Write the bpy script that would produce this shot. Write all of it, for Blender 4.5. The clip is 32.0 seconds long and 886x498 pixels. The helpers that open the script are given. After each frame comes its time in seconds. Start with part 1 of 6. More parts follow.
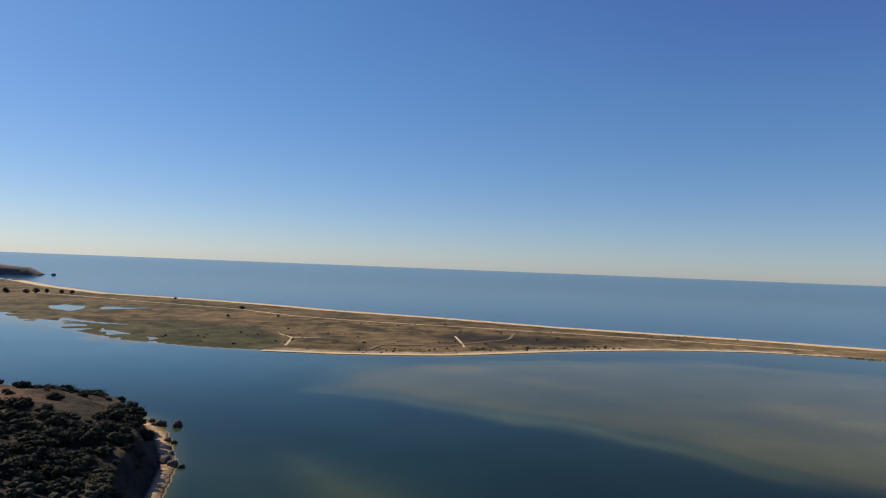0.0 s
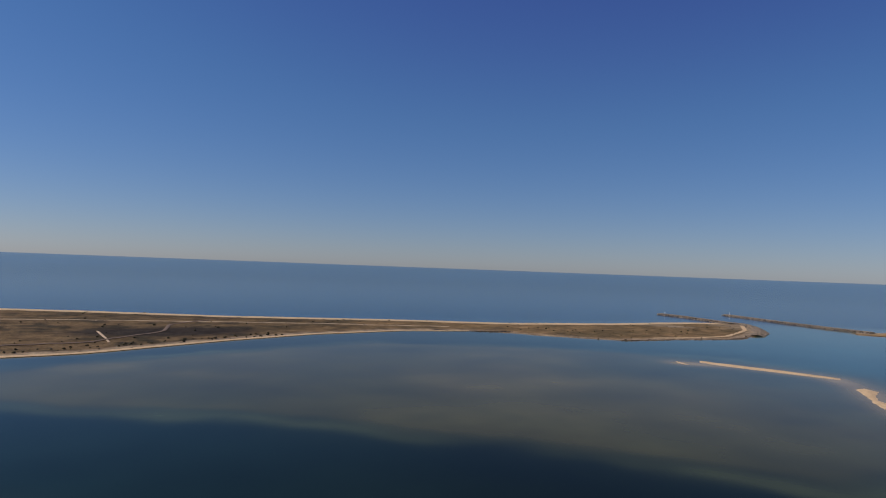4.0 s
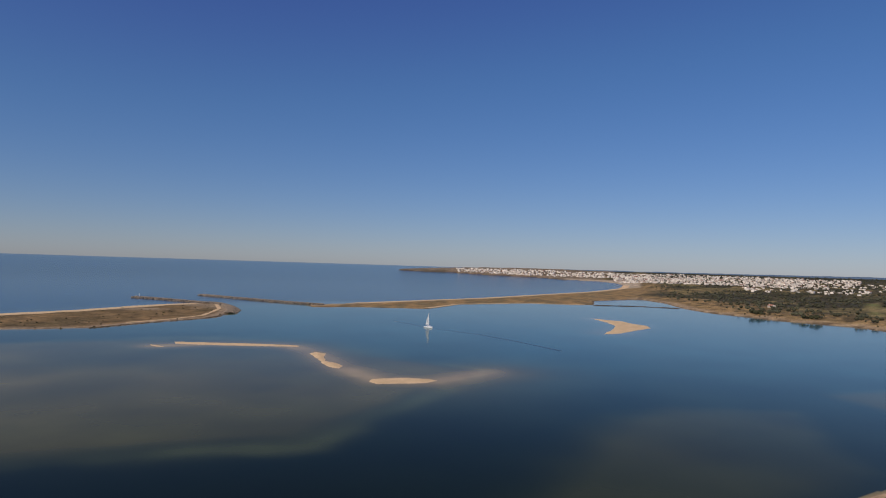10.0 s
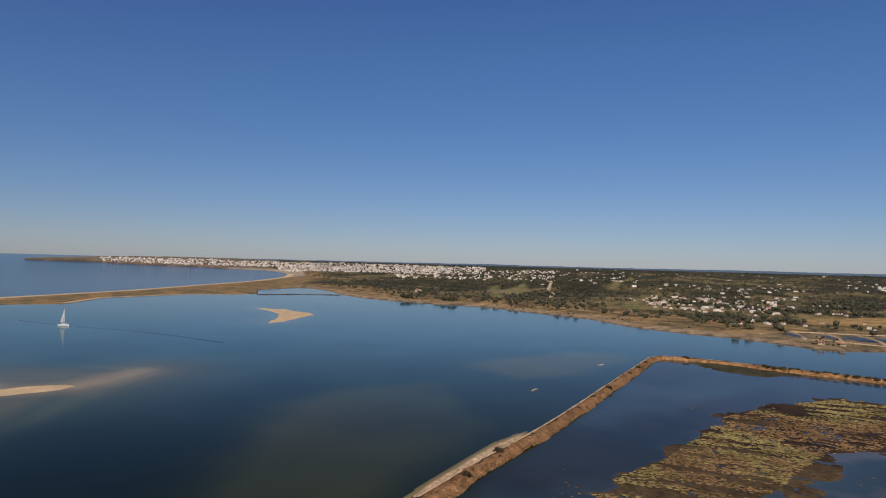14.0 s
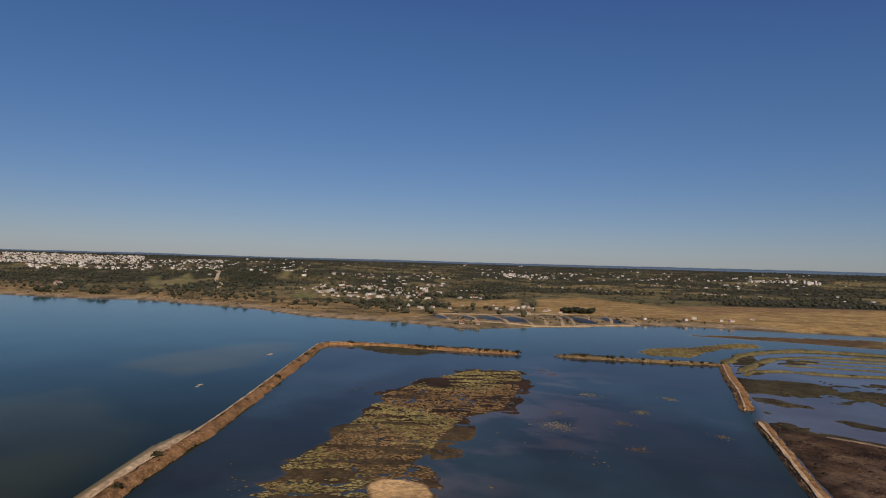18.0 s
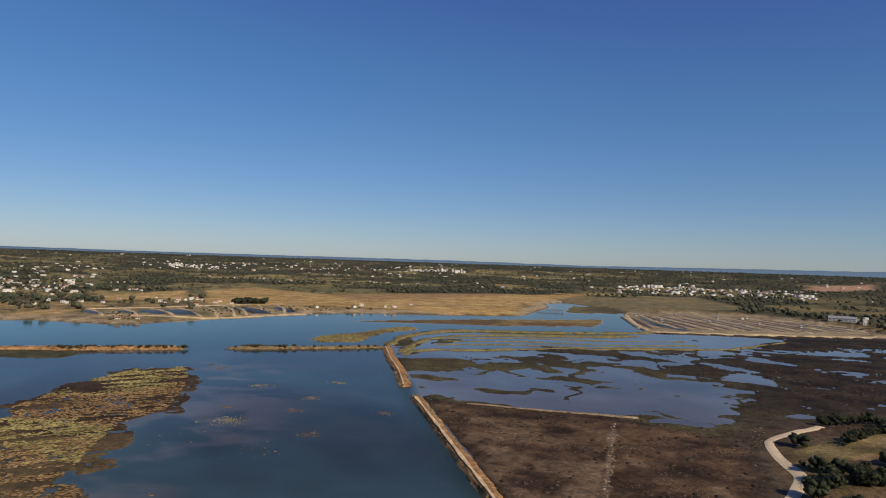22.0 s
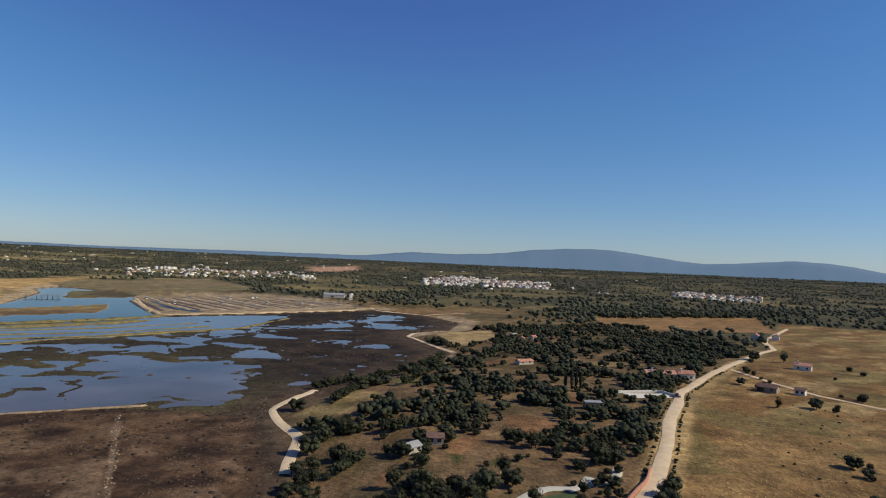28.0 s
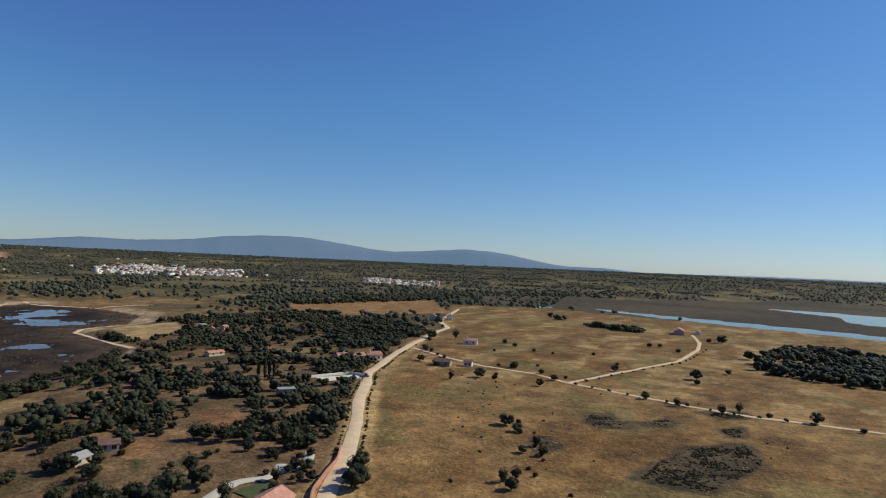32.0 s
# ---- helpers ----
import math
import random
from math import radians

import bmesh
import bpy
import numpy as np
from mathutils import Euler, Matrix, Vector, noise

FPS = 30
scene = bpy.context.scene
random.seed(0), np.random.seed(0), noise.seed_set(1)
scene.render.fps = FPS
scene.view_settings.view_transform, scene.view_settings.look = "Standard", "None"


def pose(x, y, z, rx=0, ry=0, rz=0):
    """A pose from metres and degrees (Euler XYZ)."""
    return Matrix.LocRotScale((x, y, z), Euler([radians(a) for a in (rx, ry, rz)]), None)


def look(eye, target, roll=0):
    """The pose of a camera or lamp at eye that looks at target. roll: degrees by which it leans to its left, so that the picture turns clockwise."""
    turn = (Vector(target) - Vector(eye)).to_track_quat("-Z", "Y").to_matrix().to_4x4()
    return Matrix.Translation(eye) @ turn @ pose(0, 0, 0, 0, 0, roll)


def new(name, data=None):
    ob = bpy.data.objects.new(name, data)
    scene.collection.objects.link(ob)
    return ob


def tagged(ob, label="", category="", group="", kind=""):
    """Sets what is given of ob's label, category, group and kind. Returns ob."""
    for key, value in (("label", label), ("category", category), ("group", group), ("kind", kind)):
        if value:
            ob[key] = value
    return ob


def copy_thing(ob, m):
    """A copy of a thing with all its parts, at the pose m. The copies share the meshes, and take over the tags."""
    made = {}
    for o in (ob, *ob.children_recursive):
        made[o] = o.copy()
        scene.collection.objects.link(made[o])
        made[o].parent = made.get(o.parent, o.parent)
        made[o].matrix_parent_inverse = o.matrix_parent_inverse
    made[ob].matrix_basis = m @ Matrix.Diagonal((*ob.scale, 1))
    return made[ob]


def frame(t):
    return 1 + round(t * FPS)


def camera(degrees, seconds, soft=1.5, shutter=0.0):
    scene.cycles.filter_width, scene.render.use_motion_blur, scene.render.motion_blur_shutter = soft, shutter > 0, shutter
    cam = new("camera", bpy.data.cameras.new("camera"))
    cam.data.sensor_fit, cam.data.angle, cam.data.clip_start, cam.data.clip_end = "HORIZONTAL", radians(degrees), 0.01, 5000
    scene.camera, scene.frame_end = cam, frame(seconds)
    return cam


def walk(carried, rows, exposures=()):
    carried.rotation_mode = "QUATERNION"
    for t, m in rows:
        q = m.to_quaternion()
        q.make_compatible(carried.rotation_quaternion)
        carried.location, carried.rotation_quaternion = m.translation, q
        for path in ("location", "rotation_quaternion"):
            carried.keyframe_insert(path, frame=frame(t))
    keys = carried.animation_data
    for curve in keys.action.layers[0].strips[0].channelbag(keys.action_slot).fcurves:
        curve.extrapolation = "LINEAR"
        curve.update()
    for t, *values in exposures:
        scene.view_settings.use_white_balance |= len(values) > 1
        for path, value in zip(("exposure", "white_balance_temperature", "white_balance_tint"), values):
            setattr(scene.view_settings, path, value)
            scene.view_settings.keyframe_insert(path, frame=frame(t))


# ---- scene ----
cam = camera(68.78, 32.0, 1.1)
PATH = [
    (0.0, pose(0, 0, 60, 91.759, -2.252, 0.000)),
    (0.5, pose(0, 0, 60, 91.749, -2.238, -3.733)),
    (1.0, pose(0, 0, 60, 91.728, -2.220, -7.409)),
    (1.5, pose(0, 0, 60, 91.718, -2.204, -11.057)),
    (2.0, pose(0, 0, 60, 91.727, -2.202, -14.711)),
    (2.5, pose(0, 0, 60, 91.735, -2.192, -18.306)),
    (3.0, pose(0, 0, 60, 91.728, -2.158, -21.729)),
    (3.5, pose(0, 0, 60, 91.707, -2.147, -25.413)),
    (5.5, pose(0, 0, 60, 91.680, -2.007, -40.259)),
    (6.0, pose(0, 0, 60, 91.668, -1.982, -43.977)),
    (6.5, pose(0, 0, 60, 91.661, -1.964, -47.625)),
    (7.0, pose(0, 0, 60, 91.636, -1.967, -51.253)),
    (7.5, pose(0, 0, 60, 91.632, -1.923, -54.911)),
    (8.0, pose(0, 0, 60, 91.615, -1.865, -58.558)),
    (8.5, pose(0, 0, 60, 91.600, -1.852, -62.197)),
    (9.0, pose(0, 0, 60, 91.579, -1.811, -65.870)),
    (9.5, pose(0, 0, 60, 91.568, -1.773, -69.542)),
    (10.0, pose(0, 0, 60, 91.561, -1.754, -73.167)),
    (10.5, pose(0, 0, 60, 91.537, -1.727, -76.772)),
    (11.0, pose(0, 0, 60, 91.519, -1.699, -80.403)),
    (11.5, pose(0, 0, 60, 91.503, -1.674, -84.094)),
    (12.0, pose(0, 0, 60, 91.494, -1.672, -87.763)),
    (12.5, pose(0, 0, 60, 91.474, -1.656, -91.419)),
    (13.0, pose(0, 0, 60, 91.461, -1.636, -95.029)),
    (13.5, pose(0, 0, 60, 91.431, -1.581, -98.625)),
    (14.0, pose(0, 0, 60, 91.412, -1.548, -102.219)),
    (14.5, pose(0, 0, 60, 91.396, -1.523, -105.818)),
    (16.5, pose(0, 0, 60, 91.312, -1.666, -120.115)),
    (17.0, pose(0, 0, 60, 91.313, -1.688, -123.634)),
    (17.5, pose(0, 0, 60, 91.296, -1.677, -127.218)),
    (18.0, pose(0, 0, 60, 91.282, -1.677, -130.774)),
    (18.5, pose(0, 0, 60, 91.269, -1.727, -134.333)),
    (19.0, pose(0, 0, 60, 91.259, -1.771, -137.892)),
    (19.5, pose(0, 0, 60, 91.254, -1.786, -141.459)),
    (20.0, pose(0, 0, 60, 91.268, -1.791, -144.985)),
    (20.5, pose(0, 0, 60, 91.273, -1.779, -148.502)),
    (21.0, pose(0, 0, 60, 91.246, -1.812, -152.063)),
    (21.5, pose(0, 0, 60, 91.244, -1.871, -155.566)),
    (22.0, pose(0, 0, 60, 91.256, -1.914, -159.072)),
    (22.5, pose(0, 0, 60, 91.233, -1.942, -162.569)),
    (23.0, pose(0, 0, 60, 91.210, -1.999, -166.040)),
    (23.5, pose(0, 0, 60, 91.202, -2.062, -169.521)),
    (24.0, pose(0, 0, 60, 91.204, -2.108, -172.994)),
    (24.5, pose(0, 0, 60, 91.212, -2.155, -176.410)),
    (25.0, pose(0, 0, 60, 91.209, -2.217, -179.847)),
    (25.5, pose(0, 0, 60, 91.214, -2.264, -183.249)),
    (27.5, pose(0, 0, 60, 91.275, -2.516, -196.841)),
    (28.0, pose(0, 0, 60, 91.291, -2.571, -200.195)),
    (28.5, pose(0, 0, 60, 91.309, -2.601, -203.550)),
    (29.0, pose(0, 0, 60, 91.316, -2.632, -206.911)),
    (29.5, pose(0, 0, 60, 91.331, -2.633, -210.279)),
    (30.0, pose(0, 0, 60, 91.326, -2.626, -213.650)),
    (30.5, pose(0, 0, 60, 91.324, -2.625, -216.998)),
    (31.0, pose(0, 0, 60, 91.349, -2.640, -220.139)),
    (31.5, pose(0, 0, 60, 91.352, -2.626, -223.438)),
    (32.0, pose(0, 0, 60, 91.350, -2.563, -226.750)),
]
walk(cam, PATH, [(0.0, 0.08, 6550, 9), (2.0, 0.05, 6400, 10), (3.0, -0.33, 6250, 14), (6.0, -0.51, 6150, 17), (7.5, -0.51, 6150, 17), (9.0, -0.44, 6200, 17), (14.0, -0.46, 6400, 15), (17.0, -0.68, 6550, 16), (19.0, -0.67, 6450, 13), (21.5, -0.32, 6350, 9), (24.0, -0.01, 6250, 7), (28.0, -0.02, 6150, 5), (32.0, 0.02, 6100, 3)])

# ---- light ----
SUN_YAW, SUN_UP = 62.0, 36.0  # degrees to the left of the first view, and above the horizon
world = bpy.data.worlds.new("world")
scene.world = world
world.use_nodes = True
wn = world.node_tree.nodes
sky = wn.new("ShaderNodeTexSky")
sky.sky_type = "NISHITA"
sky.sun_disc = False
sky.sun_elevation, sky.sun_rotation = radians(SUN_UP), radians(-SUN_YAW)
sky.air_density, sky.dust_density, sky.ozone_density, sky.altitude = 1.0, 0.25, 3.0, 60
wn["Background"].inputs["Strength"].default_value = 0.13
flatter = wn.new("ShaderNodeGamma")
flatter.inputs["Gamma"].default_value = 0.75
cool = wn.new("ShaderNodeMix")
cool.data_type, cool.blend_type = "RGBA", "MULTIPLY"
cool.inputs["Factor"].default_value = 1.0
cool.inputs["B"].default_value = (0.815, 0.915, 1.125, 1)
deep_sky = wn.new("ShaderNodeHueSaturation")
deep_sky.inputs["Saturation"].default_value = 1.22
world.node_tree.links.new(sky.outputs[0], flatter.inputs["Color"])
world.node_tree.links.new(flatter.outputs[0], cool.inputs["A"])
split_sky, join_sky = wn.new("ShaderNodeSeparateColor"), wn.new("ShaderNodeCombineColor")
green_gain, green_out = wn.new("ShaderNodeMapRange"), wn.new("ShaderNodeMath")
green_gain.interpolation_type = "SMOOTHSTEP"
for nm, val in (("From Min", 0.8), ("From Max", 2.2), ("To Min", 0.74), ("To Max", 0.985)):
    green_gain.inputs[nm].default_value = val
green_out.operation = "MULTIPLY"
sl = world.node_tree.links
sl.new(cool.outputs["Result"], split_sky.inputs[0])
sl.new(split_sky.outputs[1], green_gain.inputs["Value"])
sl.new(split_sky.outputs[1], green_out.inputs[0])
sl.new(green_gain.outputs[0], green_out.inputs[1])
sl.new(split_sky.outputs[0], join_sky.inputs[0])
sl.new(green_out.outputs[0], join_sky.inputs[1])
sl.new(split_sky.outputs[2], join_sky.inputs[2])
sl.new(join_sky.outputs[0], deep_sky.inputs["Color"])
world.node_tree.links.new(deep_sky.outputs[0], wn["Background"].inputs["Color"])
sun_data = bpy.data.lights.new("sun", "SUN")
sun_data.energy, sun_data.angle, sun_data.color = 4.6, radians(0.53), (1.0, 0.89, 0.72)
sun = new("sun", sun_data)
su = Vector((-math.sin(radians(SUN_YAW)) * math.cos(radians(SUN_UP)), math.cos(radians(SUN_YAW)) * math.cos(radians(SUN_UP)), math.sin(radians(SUN_UP))))
sun.matrix_world = look(su * 400, (0, 0, 0))


# ---- materials ----
def material(name, colour, rough=0.85, scale=1.0, amount=0.25, fine=8.0, bump=0.0, bump_scale=1.0, metal=0.0, spec=0.3, attribute="", per_object=0.0, stretch=(1, 1, 1)):
    """Principled surface; colour varied at two scales, from an attribute if one is named."""
    m = bpy.data.materials.new(name)
    m.use_nodes = True
    nt = m.node_tree
    n, ln = nt.nodes, nt.links
    b = n["Principled BSDF"]
    b.inputs["Roughness"].default_value, b.inputs["Metallic"].default_value = rough, metal
    b.inputs["Specular IOR Level"].default_value = spec
    geo = n.new("ShaderNodeNewGeometry")
    mp = n.new("ShaderNodeMapping")
    mp.inputs["Scale"].default_value = stretch
    ln.new(geo.outputs["Position"], mp.inputs["Vector"])
    if attribute:
        base = n.new("ShaderNodeAttribute")
        base.attribute_name = attribute
        out = base.outputs["Color"]
    else:
        base = n.new("ShaderNodeRGB")
        base.outputs[0].default_value = (*colour, 1)
        out = base.outputs[0]
    for s, a in ((scale, amount), (scale * fine, amount * 0.9), (scale * fine * 0.3, amount * 0.7)):
        tex = n.new("ShaderNodeTexNoise")
        tex.inputs["Scale"].default_value, tex.inputs["Detail"].default_value = s, 4.0
        tex.inputs["Roughness"].default_value = 0.65
        ln.new(mp.outputs[0], tex.inputs["Vector"])
        rng = n.new("ShaderNodeMapRange")
        rng.inputs["From Min"].default_value, rng.inputs["From Max"].default_value = 0.3, 0.7
        rng.inputs["To Min"].default_value, rng.inputs["To Max"].default_value = 1 - a, 1 + a
        ln.new(tex.outputs["Fac"], rng.inputs["Value"])
        mul = n.new("ShaderNodeMix")
        mul.data_type, mul.blend_type = "RGBA", "MULTIPLY"
        mul.inputs["Factor"].default_value = 1.0
        ln.new(out, mul.inputs["A"])
        ln.new(rng.outputs[0], mul.inputs["B"])
        out = mul.outputs["Result"]
    if per_object:
        info = n.new("ShaderNodeObjectInfo")
        hsv = n.new("ShaderNodeHueSaturation")
        rng = n.new("ShaderNodeMapRange")
        rng.inputs["To Min"].default_value, rng.inputs["To Max"].default_value = 1 - per_object, 1 + per_object
        ln.new(info.outputs["Random"], rng.inputs["Value"])
        ln.new(rng.outputs[0], hsv.inputs["Value"])
        ln.new(out, hsv.inputs["Color"])
        out = hsv.outputs[0]
    ln.new(out, b.inputs["Base Color"])
    if bump:
        tex = n.new("ShaderNodeTexNoise")
        tex.inputs["Scale"].default_value, tex.inputs["Detail"].default_value = bump_scale, 5.0
        ln.new(mp.outputs[0], tex.inputs["Vector"])
        bp = n.new("ShaderNodeBump")
        bp.inputs["Strength"].default_value, bp.inputs["Distance"].default_value = 1.0, bump
        ln.new(tex.outputs["Fac"], bp.inputs["Height"])
        ln.new(bp.outputs[0], b.inputs["Normal"])
    return m


GROUND = material("ground_cover", (0.2, 0.15, 0.1), 0.95, 0.06, 0.42, 10.0, 0.6, 0.7, spec=0.1, attribute="tint")
SAND = material("sand", (0.7, 0.5, 0.27), 0.95, 0.08, 0.12, 10.0, 0.1, 1.0, spec=0.1)
EARTH = material("dyke_earth", (0.31, 0.165, 0.068), 0.95, 0.25, 0.55, 8.0, 0.3, 0.8, spec=0.1)
DUST = material("dirt_road_dust", (0.62, 0.47, 0.29), 0.95, 0.15, 0.1, 9.0, 0.05, 2.0, spec=0.1)
CRUMB = material("crumbled_earth", (0.26, 0.18, 0.105), 0.95, 0.2, 0.45, 7.0, 0.2, 1.0)
ROCK = material("rock", (0.085, 0.066, 0.048), 0.9, 0.2, 0.4, 8.0, 0.3, 1.5, spec=0.2, per_object=0.3)
LEAF = material("leaves", (0.04, 0.042, 0.02), 0.8, 0.3, 0.4, 6.0, 0.15, 3.0, spec=0.15, per_object=0.3)
# paler, greyer than LEAF: distance haze is put into this colour
LEAF_FAR = material("far_hazed_leaves", (0.07, 0.07, 0.042), 0.85, 0.02, 0.35, 10.0, spec=0.1)
SCRUB = material("scrub_leaves", (0.055, 0.047, 0.024), 0.85, 0.15, 0.4, 8.0, 0.15, 2.0, spec=0.1, per_object=0.25)
BARK = material("bark", (0.12, 0.085, 0.06), 0.95, 2.0, 0.3, 6.0, 0.05, 8.0, spec=0.1)
WHITE = material("white_render", (0.66, 0.6, 0.5), 0.85, 0.3, 0.08, 8.0, spec=0.2, per_object=0.12)
ROOF = material("clay_roof_tiles", (0.36, 0.17, 0.11), 0.85, 0.6, 0.25, 6.0, 0.06, 6.0, spec=0.2, per_object=0.25)
SAIL = material("sailcloth", (0.85, 0.84, 0.8), 0.7, 0.4, 0.05, 6.0)
HULL = material("white_hull", (0.8, 0.8, 0.78), 0.3, 0.6, 0.05, 6.0, spec=0.5)
ALU = material("mast_alloy", (0.6, 0.6, 0.6), 0.35, 1.0, 0.1, 6.0, metal=0.8)
DARK = material("dark_glass", (0.03, 0.035, 0.04), 0.15, 1.0, 0.2, 6.0, spec=0.5)
WOOD = material("weathered_wood", (0.2, 0.14, 0.09), 0.9, 1.0, 0.25, 6.0)


def water_material():
    m = bpy.data.materials.new("lagoon_water")
    m.use_nodes = True
    n, ln = m.node_tree.nodes, m.node_tree.links
    b = n["Principled BSDF"]
    b.inputs["Roughness"].default_value, b.inputs["IOR"].default_value = 0.1, 1.33
    b.inputs["Specular IOR Level"].default_value = 0.22
    # besides the bed, this colour holds painted sky reflection in open water
    at = n.new("ShaderNodeAttribute")
    at.attribute_name = "bed"
    geo = n.new("ShaderNodeNewGeometry")
    big = n.new("ShaderNodeTexNoise")
    big.inputs["Scale"].default_value, big.inputs["Detail"].default_value = 0.02, 5.0
    ln.new(geo.outputs["Position"], big.inputs["Vector"])
    rng = n.new("ShaderNodeMapRange")
    rng.inputs["From Min"].default_value, rng.inputs["From Max"].default_value = 0.3, 0.7
    rng.inputs["To Min"].default_value, rng.inputs["To Max"].default_value = 0.8, 1.2
    ln.new(big.outputs["Fac"], rng.inputs["Value"])
    mul = n.new("ShaderNodeMix")
    mul.data_type, mul.blend_type = "RGBA", "MULTIPLY"
    mul.inputs["Factor"].default_value = 1.0
    ln.new(at.outputs["Color"], mul.inputs["A"])
    ln.new(rng.outputs[0], mul.inputs["B"])
    ln.new(mul.outputs["Result"], b.inputs["Base Color"])
    gloss = n.new("ShaderNodeMath")
    gloss.operation = "MULTIPLY"
    gloss.inputs[1].default_value = 0.09
    ln.new(at.outputs["Alpha"], gloss.inputs[0])
    ln.new(gloss.outputs[0], b.inputs["Specular IOR Level"])
    ruffle = n.new("ShaderNodeMapRange")
    for nm, val in (("From Min", 0.4), ("From Max", 0.72), ("To Min", 0.145), ("To Max", 0.09)):
        ruffle.inputs[nm].default_value = val
    ln.new(at.outputs["Alpha"], ruffle.inputs["Value"])
    ln.new(ruffle.outputs[0], b.inputs["Roughness"])
    wave = n.new("ShaderNodeTexNoise")
    wave.inputs["Scale"].default_value, wave.inputs["Detail"].default_value = 0.35, 4.0
    ln.new(geo.outputs["Position"], wave.inputs["Vector"])
    bp = n.new("ShaderNodeBump")
    bp.inputs["Strength"].default_value, bp.inputs["Distance"].default_value = 0.3, 0.012
    level_up = n.new("ShaderNodeCombineXYZ")
    level_up.inputs[2].default_value = 1.0
    ln.new(level_up.outputs[0], bp.inputs["Normal"])
    ln.new(wave.outputs["Fac"], bp.inputs["Height"])
    ln.new(bp.outputs[0], b.inputs["Normal"])
    return m


WATER = water_material()


# ---- plan arithmetic ----
def lift(r):
    """The far ground and sea rise gently, so that their edge stands at eye level."""
    s = np.clip((r - 1800) / 3100, 0, 1)
    return 59.4 * s * s * (3 - 2 * s)


def lattice(ix, iy, seed):
    h = (ix.astype(np.int64) * 374761393 + iy.astype(np.int64) * 668265263 + seed * 974634541) & 0x7FFFFFFF
    h = ((h ^ (h >> 13)) * 1274126177) & 0x7FFFFFFF
    return ((h ^ (h >> 16)) & 0xFFFF) / 65535.0


def grain(x, y, size, octaves=3, seed=1):
    """Smooth noise 0 to 1 with features of that size in metres."""
    total, weight, amp = 0.0, 0.0, 1.0
    for o in range(octaves):
        u, v = x / size + 17.3 * o, y / size - 9.1 * o
        iu, iv = np.floor(u), np.floor(v)
        fu, fv = u - iu, v - iv
        fu, fv = fu * fu * (3 - 2 * fu), fv * fv * (3 - 2 * fv)
        a, b = lattice(iu, iv, seed + o), lattice(iu + 1, iv, seed + o)
        c, d = lattice(iu, iv + 1, seed + o), lattice(iu + 1, iv + 1, seed + o)
        total = total + amp * ((a + (b - a) * fu) * (1 - fv) + (c + (d - c) * fu) * fv)
        weight += amp
        amp *= 0.5
        size *= 0.5
    return total / weight


def inside(x, y, ring):
    """Signed distance to a closed outline in metres, positive inside."""
    p = np.array(ring, float)
    if x.size > 3000:
        # far from the outline the distance to its box will do
        (x0, y0), (x1, y1) = p.min(0), p.max(0)
        away = np.maximum(np.maximum(x0 - x, x - x1), np.maximum(y0 - y, y - y1))
        close = away < 230
        if close.mean() < 0.85:
            out = -away
            part_x, part_y = x[close], y[close]
            if part_x.size:
                out[close] = signed_distance(part_x, part_y, p)
            return out
    return signed_distance(x, y, p)


def signed_distance(x, y, p):
    best, odd = np.full(x.shape, 1e18), np.zeros(x.shape, bool)
    for (ax, ay), (bx, by) in zip(p, np.roll(p, -1, axis=0)):
        ex, ey = bx - ax, by - ay
        t = np.clip(((x - ax) * ex + (y - ay) * ey) / (ex * ex + ey * ey), 0, 1)
        best = np.minimum(best, (x - ax - t * ex) ** 2 + (y - ay - t * ey) ** 2)
        cross = (ay > y) != (by > y)
        if ey:
            odd ^= cross & (x < ax + (y - ay) * ex / ey)
    return np.where(odd, 1, -1) * np.sqrt(best)


def along(x, y, line):
    """Distance to an open line."""
    p = np.array(line, float)
    best = np.full(x.shape, 1e18)
    for (ax, ay), (bx, by) in zip(p[:-1], p[1:]):
        ex, ey = bx - ax, by - ay
        t = np.clip(((x - ax) * ex + (y - ay) * ey) / (ex * ex + ey * ey), 0, 1)
        best = np.minimum(best, (x - ax - t * ex) ** 2 + (y - ay - t * ey) ** 2)
    return np.sqrt(best)


def step(d, w):
    s = np.clip(d / w, 0, 1)
    return s * s * (3 - 2 * s)


# outlines of the place
SPIT = [(-1500, 1900), (-888, 1380), (-710, 1193), (-523, 1032), (-420, 1001), (-319, 959), (-222, 908), (-134, 851), (2, 795), (139, 722), (318, 662), (420, 612), (560, 592), (700, 594), (758, 580), (764, 555), (725, 511), (674, 467), (629, 442), (578, 420), (554, 421), (496, 430), (444, 433), (428, 437), (400, 464), (376, 489), (355, 520), (331, 536), (267, 550), (172, 532), (96, 500), (2, 449), (-68, 437), (-171, 448), (-237, 471), (-290, 513), (-335, 550), (-391, 577), (-620, 690), (-1700, 1150)]
MAIN_COAST = [(833, 450), (920, 415), (1083, 357), (1250, 297), (1523, 232), (1905, 138), (2292, 62), (2560, 58), (2720, 90), (2860, 170), (2910, 326), (3070, 470), (3140, 750), (3290, 966), (3250, 1077), (3275, 1262), (3600, 1225), (5200, 900), (5200, -5200), (-5200, -5200), (-5200, 520), (-1200, 430), (-300, 320), (-200, 290), (-150, 262), (-111, 243), (-97, 226), (-80, 190), (-70, 150), (-20, 110), (60, 40), (110, 0), (90, -40), (60, -100), (44, -158)]
